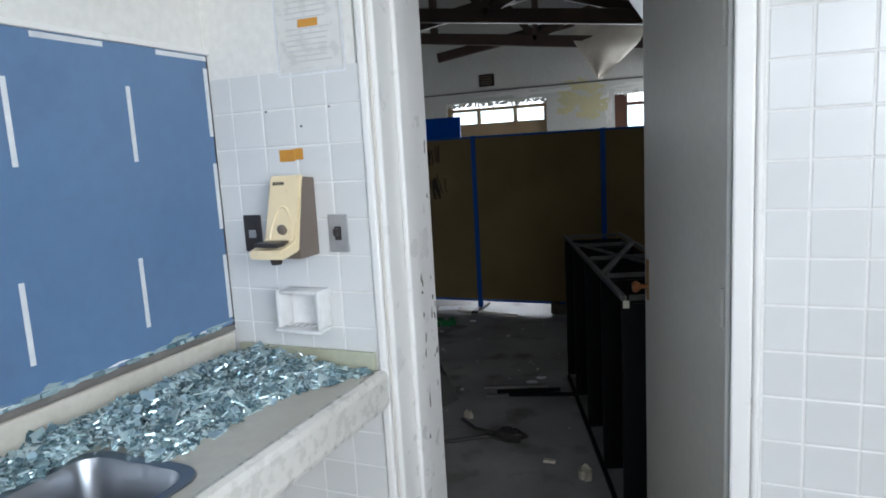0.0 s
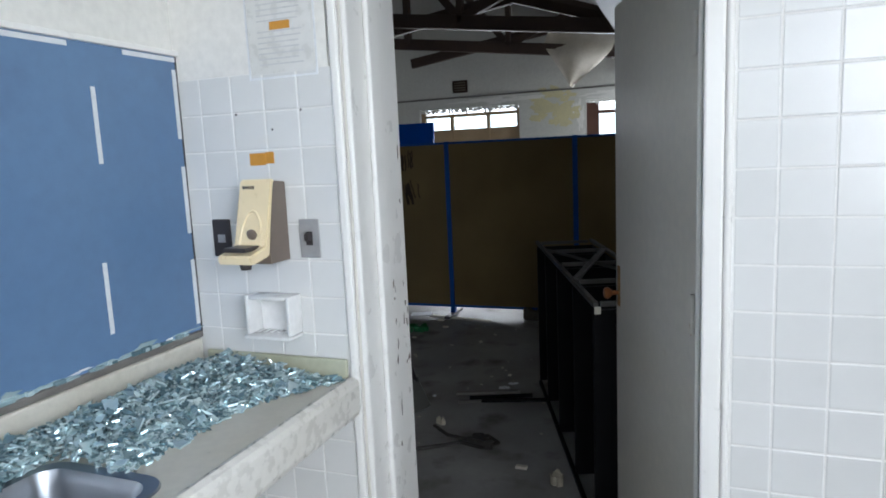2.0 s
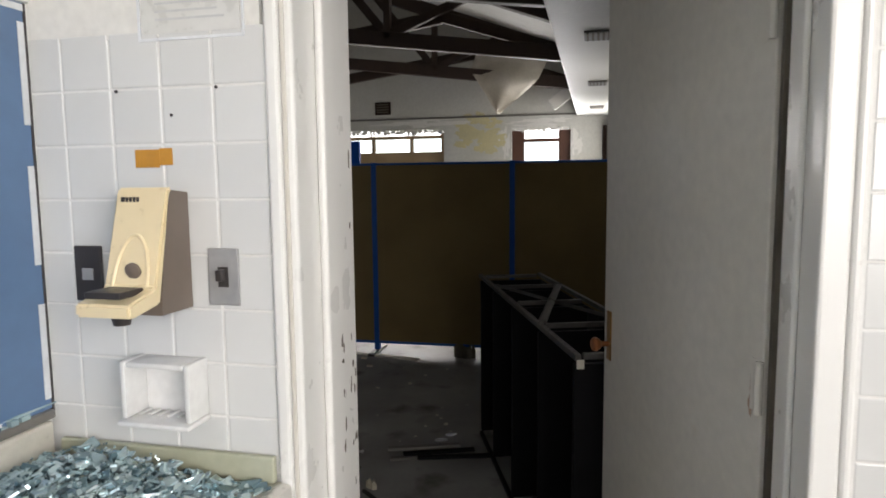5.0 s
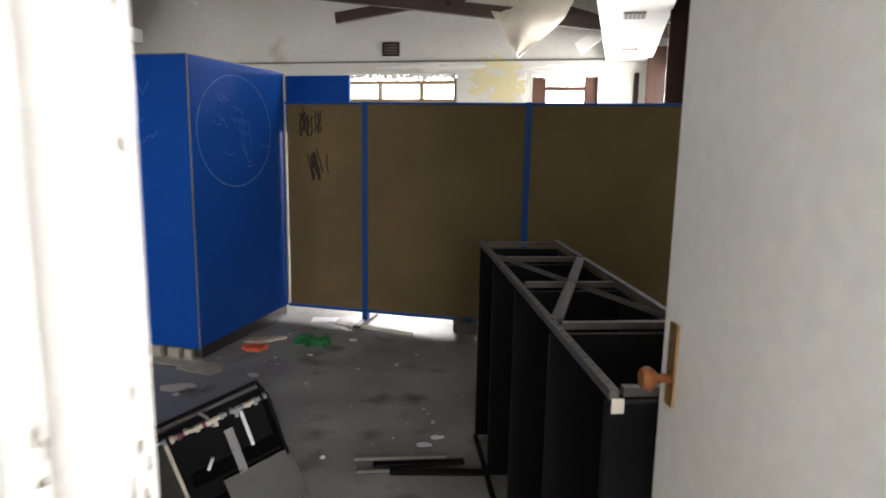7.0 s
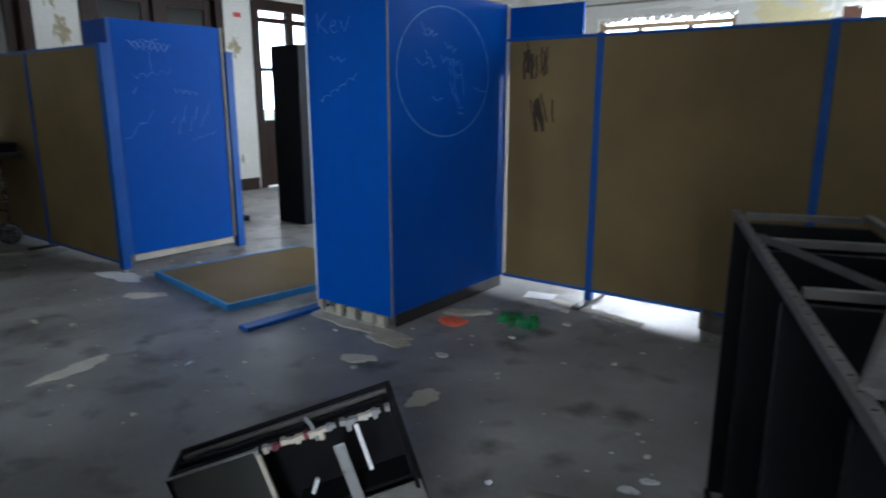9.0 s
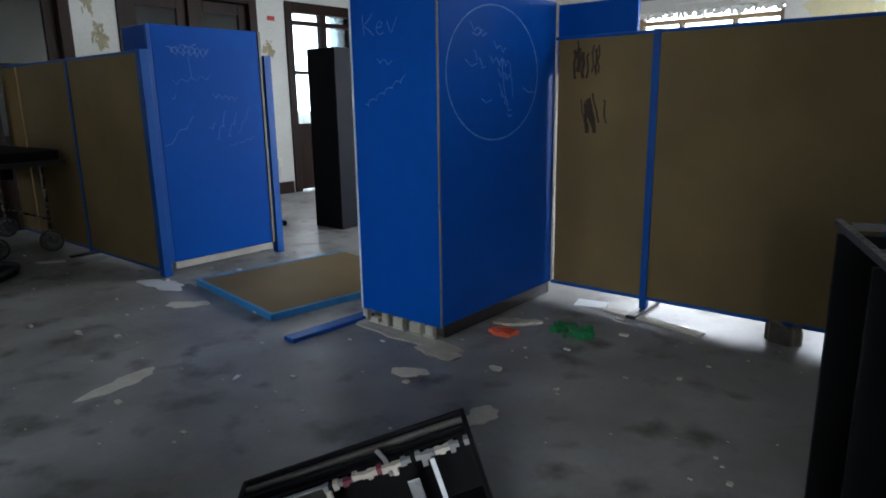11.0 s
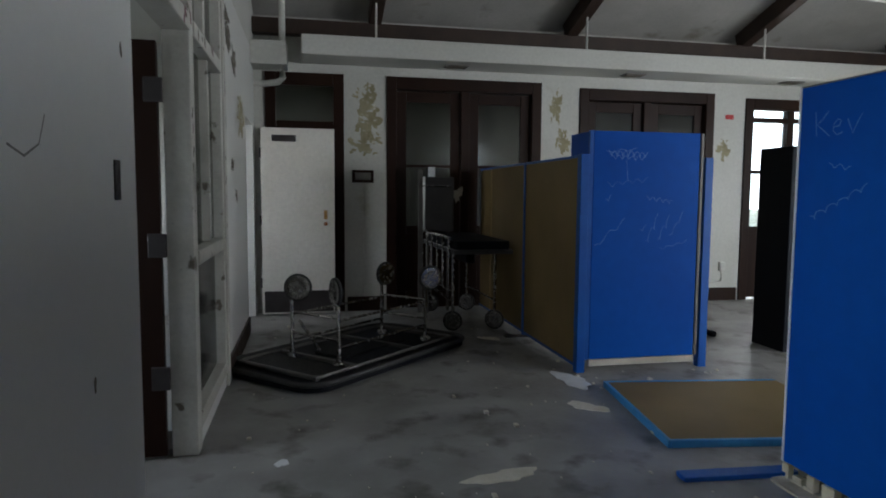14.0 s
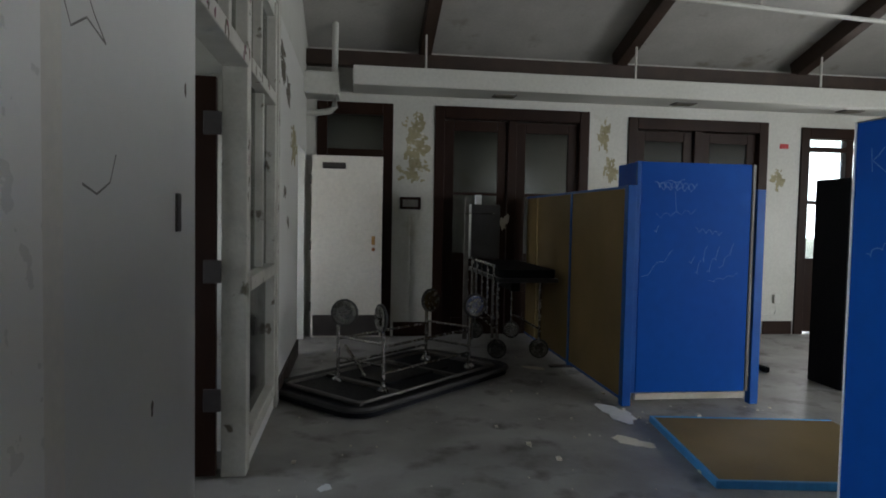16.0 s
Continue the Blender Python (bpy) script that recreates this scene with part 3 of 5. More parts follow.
part("back_ledge", boxes((-0.05, -0.028, 0, 2.983, TOP + 0.0005, TOP + 0.085), bevel=0.006), M_COUNTER, counter)
for yy in (0.05, 1.2):
    part("support", boxes((0.02, 0.4, yy, yy + 0.1, 0, TOP - 0.0455)), M_COUNTER, counter)

sink = thing("sink", 0.505 + (HX0 + HX1) / 2, 0.25 + (HY0 + HY1) / 2, TOP, "stainless steel sink set into the worktop", "sink")


def basin():
    bm = bmesh.new()
    hw, hd = (HX1 - HX0) / 2, (HY1 - HY0) / 2
    rings = []
    for off, z, rad in ((0.02, 0.002, 0.06), (0.018, 0.006, 0.06), (-0.004, 0.004, 0.05), (-0.012, -0.02, 0.047), (-0.024, -0.16, 0.045), (-0.05, -0.175, 0.03)):
        ring = []
        for cx, cy, a0 in ((1, 1, 0), (-1, 1, 90), (-1, -1, 180), (1, -1, 270)):
            for k in range(7):
                a = radians(a0 + 15 * k)
                ring.append(bm.verts.new((cx * (hw + off - rad) + rad * math.cos(a), cy * (hd + off - rad) + rad * math.sin(a), z)))
        rings.append(ring)
    n = len(rings[0])
    for A, B in zip(rings, rings[1:]):
        for k in range(n):
            bm.faces.new((A[k], A[(k + 1) % n], B[(k + 1) % n], B[k]))
    bm.faces.new(rings[-1])
    return bm


part("bowl", basin(), M_STEEL, sink, smooth=True)
part("drain", lathe([(0.03, -0.176), (0.03, -0.173), (0.02, -0.1735), (0.018, -0.178)], 18), M_DARKPLSHADE, sink)

mirror = thing("mirror_backing", 0.45, 0.9, 1.09, "blue-grey backing board of a smashed mirror with white tape strips", "mirror")
part("board", boxes((0.001, 0.012, 0, 2.345, 0, 0.76)), M_PANEL, mirror)
part("top_rail", boxes((0.0, 0.02, 0, 2.357, 0.7605, 0.775), bevel=0.003), M_TRIM, mirror)
part("side_rail", boxes((0.0, 0.013, 2.3455, 2.351, -0.02, 0.760)), M_DARKPLSHADE, mirror, "dark rubber strip")
part("side_rail", boxes((0.0, 0.012, 2.3515, 2.358, -0.02, 0.760)), M_TRIM, mirror)
part("bottom_rail", boxes((0.0, 0.02, 0, 2.345, -0.02, -0.001), bevel=0.004), M_GREYEDGE, mirror)
for k in range(7):
    part("tape_strip", boxes((0.0121, 0.0135, 2.065 - 0.3 * k, 2.077 - 0.3 * k, 0.48, 0.66)), M_TAPE, mirror)
    part("tape_strip", boxes((0.0121, 0.0135, 2.04 - 0.3 * k, 2.052 - 0.3 * k, 0.07, 0.245)), M_TAPE, mirror)
    part("tape_strip", boxes((0.0121, 0.0135, 2.17 - 0.33 * k, 2.345 - 0.33 * k, 0.745, 0.757)), M_TAPE, mirror)
for z0 in (0.02, 0.28, 0.54):
    part("tape_strip", boxes((0.0121, 0.0135, 2.331, 2.3445, z0, z0 + 0.185)), M_TAPE, mirror)
for k in range(26):
    part("glass_remnant", blob(0, 0, 0.04 + 0.02 * math.sin(k * 2.3), 0.0055 + 0.003 * math.sin(k * 1.7), 0.0, 1200 + k, 16, 0.8, 0.002), M_SHARD if k % 3 else M_TAPE, mirror, "whitish ragged remnant of the glass").matrix_basis = pose(0.0124, 0.1 + 0.088 * k, 0.006 + 0.004 * math.sin(k * 3.1), 90, 0, 90)
crumb = bmesh.new()
rng = random.Random(8)
for i in range(150):
    s = rng.uniform(0.004, 0.012)
    y = rng.uniform(0, 2.3)
    box_into(crumb, 0.0125, 0.0125 + s, y, y + s * rng.uniform(1, 3), -0.001, s * rng.uniform(0.3, 1.0))
tagged(part("glass_edge", crumb, M_SHARD, mirror, "ragged glass left in the bottom rail"), kind="stuff")


def shards(n, seed):
    rng = random.Random(seed)
    bm = bmesh.new()
    for i in range(n):
        y = rng.uniform(0.5, 3.215) if rng.random() < 0.35 else 3.215 - rng.betavariate(1.0, 1.7) * 1.4
        front = 0.80 if y > 2.7 else 0.70 + 0.1 * max(0.0, (y - 2.4) / 0.3)
        if y > 3.0:
            front = 0.80 + 0.13 * (y - 3.0) / 0.2
        u = rng.betavariate(1.1, 1.25)
        x = 0.478 + u * (front - 0.478)
        if 1.74 < y < 2.66 and x > 0.59:
            x = 0.48 + rng.random() * 0.11
        r = rng.choice((0.002, 0.0025, 0.003, 0.003, 0.004, 0.005, 0.006, 0.008, 0.011, 0.018)) * rng.uniform(0.7, 1.4)
        pile = max(0.0, 1 - abs(u - 0.3) * 1.5) * (0.058 if y > 2.6 else 0.034)
        z = TOP + 0.004 + rng.random() * pile
        m = pose(x, y, z, rng.gauss(0, 22), rng.gauss(0, 22), rng.uniform(0, 360))
        k = rng.choice((3, 4, 4, 5))
        a0 = rng.uniform(0, 6.28)
        pts = [(r * rng.uniform(0.5, 1.2) * math.cos(a0 + 6.28 * j / k + rng.uniform(-0.3, 0.3)), r * rng.uniform(0.5, 1.2) * math.sin(a0 + 6.28 * j / k)) for j in range(k)]
        lo = [bm.verts.new(m @ Vector((px, py, -0.002))) for px, py in pts]
        hi = [bm.verts.new(m @ Vector((px, py, 0.002))) for px, py in pts]
        bm.faces.new(lo[::-1]); bm.faces.new(hi)
        for j in range(k):
            bm.faces.new((lo[j], lo[(j + 1) % k], hi[(j + 1) % k], hi[j]))
    return bm


tagged(finish("mirror_shards", shards(14000, 3), M_SHARD), "heap of smashed mirror glass on the worktop", "broken glass", kind="stuff")

# wall fittings beside the doorway
disp = thing("soap_dispenser", 0.735, TILED - 0.01, 1.30, "yellowed cream plastic soap dispenser with a brown body", "dispenser")
prof = [(-0.002, 0.0), (-0.002, 0.205), (-0.05, 0.21), (-0.055, 0.2), (-0.085, 0.04), (-0.088, 0.0)]


def prism(profile, x0, x1, bm=None):
    """A shape drawn in y and z, drawn out along x."""
    bm = bm or bmesh.new()
    a = [bm.verts.new((x0, y, z)) for y, z in profile]
    b = [bm.verts.new((x1, y, z)) for y, z in profile]
    bm.faces.new(a); bm.faces.new(b[::-1])
    n = len(profile)
    for i in range(n):
        bm.faces.new((a[i], a[(i + 1) % n], b[(i + 1) % n], b[i]))
    return bm


part("body", prism(prof, -0.046, 0.046), M_BROWNPL, disp)
cover = prism([(-0.045, 0.214), (-0.060, 0.214), (-0.106, 0.05), (-0.172, 0.032), (-0.172, 0.012), (-0.158, 0.010), (-0.094, 0.022), (-0.0565, 0.2)], -0.05, 0.05)
bmesh.ops.recalc_face_normals(cover, faces=cover.faces[:])
bmesh.ops.bevel(cover, geom=cover.edges[:], offset=0.004, segments=2, affect="EDGES")
part("cover", cover, M_CREAM, disp, "cream front cover with a curved recess", smooth=True)
arch = [(0.033 * math.cos(a), 0.05 + 0.085 * math.sin(a)) for a in (math.pi * k / 16 for k in range(17))]
part("recess_lip", tube([(x, -0.1065 + 0.28 * (z - 0.05), z) for x, z in arch], 0.0035, 8), M_CREAM, disp, "raised arch round the button", smooth=True)
part("push_bar", boxes((-0.033, 0.033, -0.17, -0.112, 0.041, 0.052), bevel=0.003), M_DARKPLSHADE, disp, "dark brown push bar")
part("button", lathe([(0.014, 0), (0.014, 0.005), (0.008, 0.008), (0.0, 0.0085)], 16, pose(0.006, -0.1, 0.078, 106, 0, 0)), M_BROWNPL, disp, smooth=True)
part("nozzle", lathe([(0.013, -0.012), (0.016, 0.0), (0.016, 0.012)], 16, pose(0.0, -0.128, 0.004)), M_DARKPLSHADE, disp, smooth=True)
mark = bmesh.new()
for k, (a, b) in enumerate(((-0.038, -0.031), (-0.029, -0.024), (-0.022, -0.017), (-0.015, -0.01), (-0.008, -0.003))):
    box_into(mark, a, b, -0.0668, -0.0655, 0.19, 0.198)
part("mark", mark, M_DARKPLSHADE, disp, "worn dark printed mark")

plate = thing("switch_plate", 0.845, TILED - 0.008, 1.355, "dull steel light switch plate with a dark toggle", "switch")
part("plate", boxes((-0.03, 0.03, -0.005, 0.0, -0.051, 0.051), bevel=0.002), M_PLATE, plate)
part("toggle", boxes((-0.006, 0.006, -0.022, -0.005, -0.006, 0.014), bevel=0.002), M_DARKPLSHADE, plate)
part("opening", boxes((-0.01, 0.01, -0.0062, -0.0051, -0.018, 0.018)), M_DARKPLSHADE, plate)
sock = thing("wall_socket", 0.565, TILED - 0.008, 1.355, "dark bakelite wall socket with a grey centre", "socket")
part("plate", boxes((-0.03, 0.03, -0.006, 0.0, -0.052, 0.052), bevel=0.003), M_DARKPLSHADE, sock)
part("centre", boxes((-0.012, 0.012, -0.0085, -0.0061, -0.012, 0.01), bevel=0.001), M_PLATE, sock)

dish = thing("soap_dish", 0.733, TILED - 0.008, 1.102, "white ceramic recessed soap dish", "soap dish")
part("surround", boxes((-0.07, -0.058, -0.06, 0.0, 0.0, 0.105), (0.058, 0.07, -0.06, 0.0, 0.0, 0.105), (-0.0578, 0.0578, -0.06, 0.0, 0.094, 0.105), bevel=0.004), M_CERAMIC, dish, smooth=True)
part("back", boxes((-0.0578, 0.0578, -0.003, 0.0, 0.0005, 0.0938)), M_CERAMIC, dish)
part("tray", boxes((-0.072, 0.072, -0.072, 0.0, -0.011, 0.0), bevel=0.005), M_CERAMIC, dish, smooth=True)
for k in range(6):
    part("ridge", boxes((-0.055 + k * 0.02, -0.047 + k * 0.02, -0.036, -0.006, 0.0002, 0.004), bevel=0.0015), M_CERAMIC, dish)

res = boxes((-0.038, 0.012, -0.016, 0.016, 0.0, 0.0014), (0.0121, 0.038, -0.012, 0.018, 0.0, 0.0011), bevel=0.0005)
solid("glue_residue", res, M_OCHRE, "ochre patch of old glue on the tiles", "stain", m=pose(0.715, TILED - 0.0085, 1.565, 90, 0, 0))
note = thing("wall_notice", 0.80, TILED - 0.007, 1.78, "faded printed notice in a clear sleeve on the wall", "notice")
part("sheet", boxes((-0.095, 0.095, -0.0012, 0.0, 0.0, 0.26)), M_NOTICE, note)
for k in range(17):
    wl = random.Random(k).uniform(0.05, 0.068)
    if 0.105 < 0.022 + k * 0.0135 < 0.13:
        continue
    part("text_line", boxes((-0.068, wl, -0.0018, -0.0013, 0.022 + k * 0.0135, 0.0255 + k * 0.0135)), M_INK, note)
part("tape", boxes((-0.03, 0.03, -0.002, -0.0013, 0.108, 0.128)), M_OCHRE, note, "yellowed strip of tape")
part("sleeve_edge", boxes((-0.103, -0.098, -0.002, 0, -0.012, 0.27), (0.098, 0.103, -0.002, 0, -0.012, 0.27), (-0.0979, 0.0979, -0.002, 0, -0.012, -0.007)), M_TAPE, note)
for k, (nx, nz) in enumerate(((0.645, 1.685), (0.845, 1.685), (0.755, 1.64))):
    solid("screw", lathe([(0.003, 0), (0.003, 0.002), (0.0, 0.003)], 10, pose(0, 0, 0, 90, 0, 0)), M_DARKPLSHADE, "small dark screw in the tiles", "screw", "screws", m=pose(nx, TILED - 0.008, nz))

scrub_window = tagged(thing("window_scrub", 0.75, -0.15, 1.65, "white framed window behind the worktop room", "window"), kind="structure")
part("window_frame", boxes((0, 0.05, -0.03, 0.03, 0, 0.8), (2.2, 2.25, -0.03, 0.03, 0, 0.8), (0.05, 2.2, -0.03, 0.03, 0, 0.05), (0.05, 2.2, -0.03, 0.03, 0.75, 0.8), (1.1, 1.14, -0.03, 0.03, 0.05, 0.75)), M_TRIM, scrub_window)
part("pane", boxes((0.05, 1.099, -0.003, 0.003, 0.05, 0.75), (1.141, 2.2, -0.003, 0.003, 0.05, 0.75)), M_GLASS, scrub_window).visible_shadow = False
scrub_window = tagged(thing("window_scrub", 3.3, 0.2, 1.1, "white framed window of the tiled room", "window"), kind="structure")
part("window_frame", boxes((-0.03, 0.03, 0, 0.05, 0, 1.3), (-0.03, 0.03, 1.55, 1.6, 0, 1.3), (-0.03, 0.03, 0.05, 1.55, 0, 0.05), (-0.03, 0.03, 0.05, 1.55, 1.25, 1.3)), M_TRIM, scrub_window)
part("pane", boxes((-0.003, 0.003, 0.05, 1.55, 0.05, 1.25)), M_GLASS, scrub_window).visible_shadow = False

# ---- tall openings of the west wall ----
def timber_frame(name, y0, y1, top, mids, label, bottom=0.0):
    f = tagged(thing(name, WEST - 0.06, y0, bottom, label, "door frame"), kind="structure")
    w, h = y1 - y0, top - bottom
    part("jamb", boxes((-0.06, 0.085, 0.0, 0.12, 0, h), bevel=0.006), M_WOOD, f)
    part("jamb", boxes((-0.06, 0.085, w - 0.12, w, 0, h), bevel=0.006), M_WOOD, f)
    part("head", boxes((-0.06, 0.085, 0.121, w - 0.121, h - 0.14, h), bevel=0.006), M_WOOD, f)
    for m in mids:
        part("mullion", boxes((-0.05, 0.06, m - 0.05, m + 0.05, 0, h - 0.141), bevel=0.005), M_WOOD, f)
    return f


def glazed_leaf(f, y0, y1, z0, z1, rows, glass_from=0.95, pane_mat=None):
    w = y1 - y0
    l = part("door_leaf", boxes((-0.04, 0.01, y0, y0 + 0.12, z0, z1), (-0.04, 0.01, y1 - 0.12, y1, z0, z1), (-0.04, 0.01, y0 + 0.121, y1 - 0.121, z1 - 0.13, z1), (-0.04, 0.01, y0 + 0.121, y1 - 0.121, z0, z0 + 0.2), (-0.04, 0.01, y0 + 0.121, y1 - 0.121, glass_from - 0.1, glass_from), bevel=0.005), M_WOOD, f)
    part("lower_panel", boxes((-0.03, -0.005, y0 + 0.1205, y1 - 0.1205, z0 + 0.2, glass_from - 0.1)), M_WOOD, l)
    step = (z1 - 0.13 - glass_from) / rows
    for k in range(rows):
        za = glass_from + k * step
        p = part("pane", boxes((-0.018, -0.013, y0 + 0.1205, y1 - 0.1205, za, za + step - (0.035 if k < rows - 1 else 0))), pane_mat or M_DIRTYGLASS, l)
        p.visible_shadow = False
        if k < rows - 1:
            part("glazing_bar", boxes((-0.04, 0.008, y0 + 0.121, y1 - 0.121, za + step - 0.035, za + step)), M_WOOD, l)


f1 = timber_frame("door_frame_1", 3.74, 4.62, 2.74, [], "dark stained timber frame with a transom light")
part("transom", boxes((-0.05, 0.07, 0.121, 0.759, 2.1, 2.2)), M_WOOD, f1)
part("pane", boxes((-0.02, -0.01, 0.121, 0.759, 2.201, 2.599)), M_DIRTYGLASS, f1)
glazed_leaf(f1, 0.125, 0.755, 0.01, 2.095, 1)
f2 = timber_frame("door_frame_2", 5.11, 7.01, 2.74, [0.95], "dark stained double doors with dusty panes")
glazed_leaf(f2, 0.125, 0.895, 0.01, 2.59, 2, 1.0)
glazed_leaf(f2, 1.005, 1.775, 0.01, 2.59, 2, 1.0)
f3 = timber_frame("door_frame_3", 7.51, 9.37, 2.70, [0.93], "dark stained double doors with dusty panes")
glazed_leaf(f3, 0.125, 0.875, 0.01, 2.55, 2, 1.0)
glazed_leaf(f3, 0.985, 1.735, 0.01, 2.55, 2, 1.0)
f4 = timber_frame("window_west", 9.83, 11.2, 2.66, [0.7], "dark stained tall window with bright daylight behind")
part("lower_panel", boxes((-0.04, 0.0, 0.121, 0.649, 0.02, 0.98), (-0.04, 0.0, 0.751, 1.249, 0.02, 0.98)), M_WOOD, f4)
part("transom", boxes((-0.05, 0.05, 0.121, 0.649, 2.36, 2.42), (-0.05, 0.05, 0.751, 1.249, 2.36, 2.42)), M_WOOD, f4)
part("glazing_bar", boxes((-0.05, 0.04, 0.121, 0.649, 1.68, 1.73), (-0.05, 0.04, 0.751, 1.249, 1.68, 1.73)), M_WOOD, f4)
for a, b in ((0.121, 0.649), (0.751, 1.249)):
    for z0, z1 in ((0.981, 1.679), (1.731, 2.359), (2.421, 2.519)):
        part("pane", boxes((-0.02, -0.015, a, b, z0, z1)), M_GLASS, f4).visible_shadow = False
# rooms behind the dark doors, closed but for openings added out of view
# The hidden opening is added so daylight reaches the corridor behind the panes.
structure("wall_corridor", wall_with_holes("y", WEST - 2.1, WEST - 2.0, SOUTH, 9.6, 0, 3.0, [(4.76, 5.32, 0.9, 2.4)]), M_HALL, "dim corridor wall behind the doors, opening added out of view", "wall")
structure("ceiling_corridor", boxes((WEST - 2.1, WEST - 0.31, SOUTH, 9.6, 3.0, 3.1)), M_HALL, "dim corridor ceiling", "ceiling")
structure("floor_corridor", boxes((WEST - 2.1, WEST - 0.31, SOUTH, 9.6, -0.2, -0.005)), M_CONCRETE, "dim corridor floor", "floor")
structure("wall_corridor_end", boxes((WEST - 2.0, WEST - 0.301, SOUTH - 0.1, SOUTH, 0, 3.0)), M_HALL, "dim corridor end wall", "wall")
structure("wall_corridor_end", boxes((WEST - 2.0, WEST - 0.301, 9.6, 9.7, 0, 3.0)), M_HALL, "dim corridor end wall", "wall")
# Both openings are out of view, added for the side-room lamps.
structure("wall_side_room", wall_with_holes("x", 1.2, 1.3, -6.8, -1.0, 0, 3.0, [(-2.5, -1.3, 0.95, 2.35), (-5.75, -4.65, 0.95, 2.35)]), M_HALL, "side room wall with assumed window openings", "wall")
structure("ceiling_side_room", boxes((-6.8, 0.19, 1.2, 3.27, 3.0, 3.1)), M_HALL, "dim side room ceiling", "ceiling")
structure("wall_side_room_end", boxes((-6.8, -6.7, 1.3, 3.27, 0, 3.0), (-1.0, -0.9, 1.2, 3.27, 0, 3.0)), M_HALL, "dim side room end wall", "wall")

# white door standing open against the west wall
leaf_w = thing("door_2", -6.47, 3.70, 0.02, "white painted door standing open with a dark kick plate", "door")
part("leaf", boxes((-0.02, 0.02, 0.0, 0.80, 0, 2.08), bevel=0.004), M_DOOR, leaf_w)
part("kick_plate", boxes((0.0201, 0.024, 0.02, 0.78, 0.02, 0.26)), M_DARKPLSHADE, leaf_w, "dark kick plate")
part("closer", boxes((0.0201, 0.06, 0.12, 0.38, 1.93, 2.0), bevel=0.004), M_DARKPLSHADE, leaf_w, "dark door closer")
part("knob", lathe(knob_profile, 18, pose(0.021, 0.7, 1.02, 0, 90, 0)), M_COPPER, leaf_w, smooth=True)
part("latch_plate", boxes((0.0201, 0.023, 0.68, 0.72, 1.07, 1.17)), M_BRASS, leaf_w)
for hz in (0.3, 1.0, 1.75):
    part("hinge", rods(((0.0, -0.012, hz), (0.0, -0.012, hz + 0.11), 0.01)), M_DARKPLSHADE, leaf_w, smooth=True)

# ---- glazed screen and door in the south wall ----
scr = tagged(thing("window_screen", -2.6, SOUTH, 0.0, "white painted glazed screen beside a doorway, paint flaking", "window"), kind="structure")
part("post", boxes((-0.001, 0.12, -0.12, 0.012, 0, 2.9), bevel=0.006), M_FLAKED, scr)
part("post", boxes((-1.14, -1.07, -0.12, 0.012, 0.1, 2.9), bevel=0.006), M_FLAKED, scr)
part("middle_post", boxes((-0.60, -0.55, -0.09, 0.0, 1.08, 2.17), bevel=0.005), M_FLAKED, scr)
part("sill_rail", boxes((-1.069, -0.002, -0.12, 0.012, 0.1, 0.19), bevel=0.006), M_FLAKED, scr)
part("middle_rail", boxes((-1.069, -0.002, -0.12, 0.02, 0.99, 1.07), bevel=0.006), M_FLAKED, scr)
part("transom", boxes((-1.069, -0.002, -0.12, 0.02, 2.18, 2.26), (0.121, 1.19, -0.12, 0.02, 2.18, 2.26), bevel=0.006), M_FLAKED, scr)
part("upper_post", boxes((-0.5, -0.44, -0.1, 0.0, 2.261, 2.9), (0.5, 0.56, -0.1, 0.0, 2.261, 2.9), bevel=0.005), M_FLAKED, scr)
for a, b, z0, z1 in ((-1.069, -0.002, 0.191, 0.989), (-1.069, -0.601, 1.071, 2.179), (-0.549, -0.002, 1.071, 2.179), (-1.069, -0.501, 2.261, 2.9), (-0.439, -0.002, 2.261, 2.9), (0.121, 0.499, 2.261, 2.9), (0.561, 1.19, 2.261, 2.9)):
    part("pane", boxes((a, b, -0.055, -0.05, z0, z1)), M_DIRTYGLASS, scr).visible_shadow = False
rngp = random.Random(71)
for k in range(34):
    x, z = rngp.choice(((rngp.uniform(-1.23, -1.15), rngp.uniform(0.9, 2.8)), (rngp.uniform(-1.05, -0.05), rngp.uniform(2.19, 2.25)), (rngp.uniform(0.02, 0.1), rngp.uniform(1.5, 2.7)), (rngp.uniform(0.2, 1.1), rngp.uniform(2.19, 2.25))))
    deep = 0.0255 if x < -1.14 else 0.0205 if 2.18 < z < 2.26 and not (0 < x < 0.12) else 0.0125
    part("paint_chip", blob(0, 0, rngp.uniform(0.006, 0.016), rngp.uniform(0.008, 0.035), 0.0, 600 + k, 12, 0.6, 0.001), M_DIRTSHADE if k % 3 else M_REDRUST, scr).matrix_basis = pose(x, deep, z, 90, 0, 180)
part("architrave", boxes((-1.24, -1.141, 0.001, 0.025, 0, 2.95), bevel=0.008), M_FLAKED, scr)
leaf_b = thing("door_3", -2.49, SOUTH - 0.14, 0.02, "dark brown door standing open into a side room", "door")
part("leaf", boxes((0.0, 0.045, -1.0, 0.0, 0, 2.1), bevel=0.004), M_WOOD, leaf_b)
for hz in (0.35, 1.03, 1.8):
    part("hinge", boxes((0.0455, 0.06, -0.06, 0.03, hz, hz + 0.12), bevel=0.004), M_DARKPLSHADE, leaf_b)
structure("trim", boxes((-0.31, -0.21, SOUTH + 0.0005, SOUTH + 0.010, 0, 2.9), bevel=0.004), M_DOOR, "yellowed flat trim strip on the wall", "trim")
structure("pilaster", boxes((-0.2095, 0.45, SOUTH + 0.0005, SOUTH + 0.016, 0, 2.9), bevel=0.004), M_TRIM, "shallow white band on the wall beside the doorway", "trim")
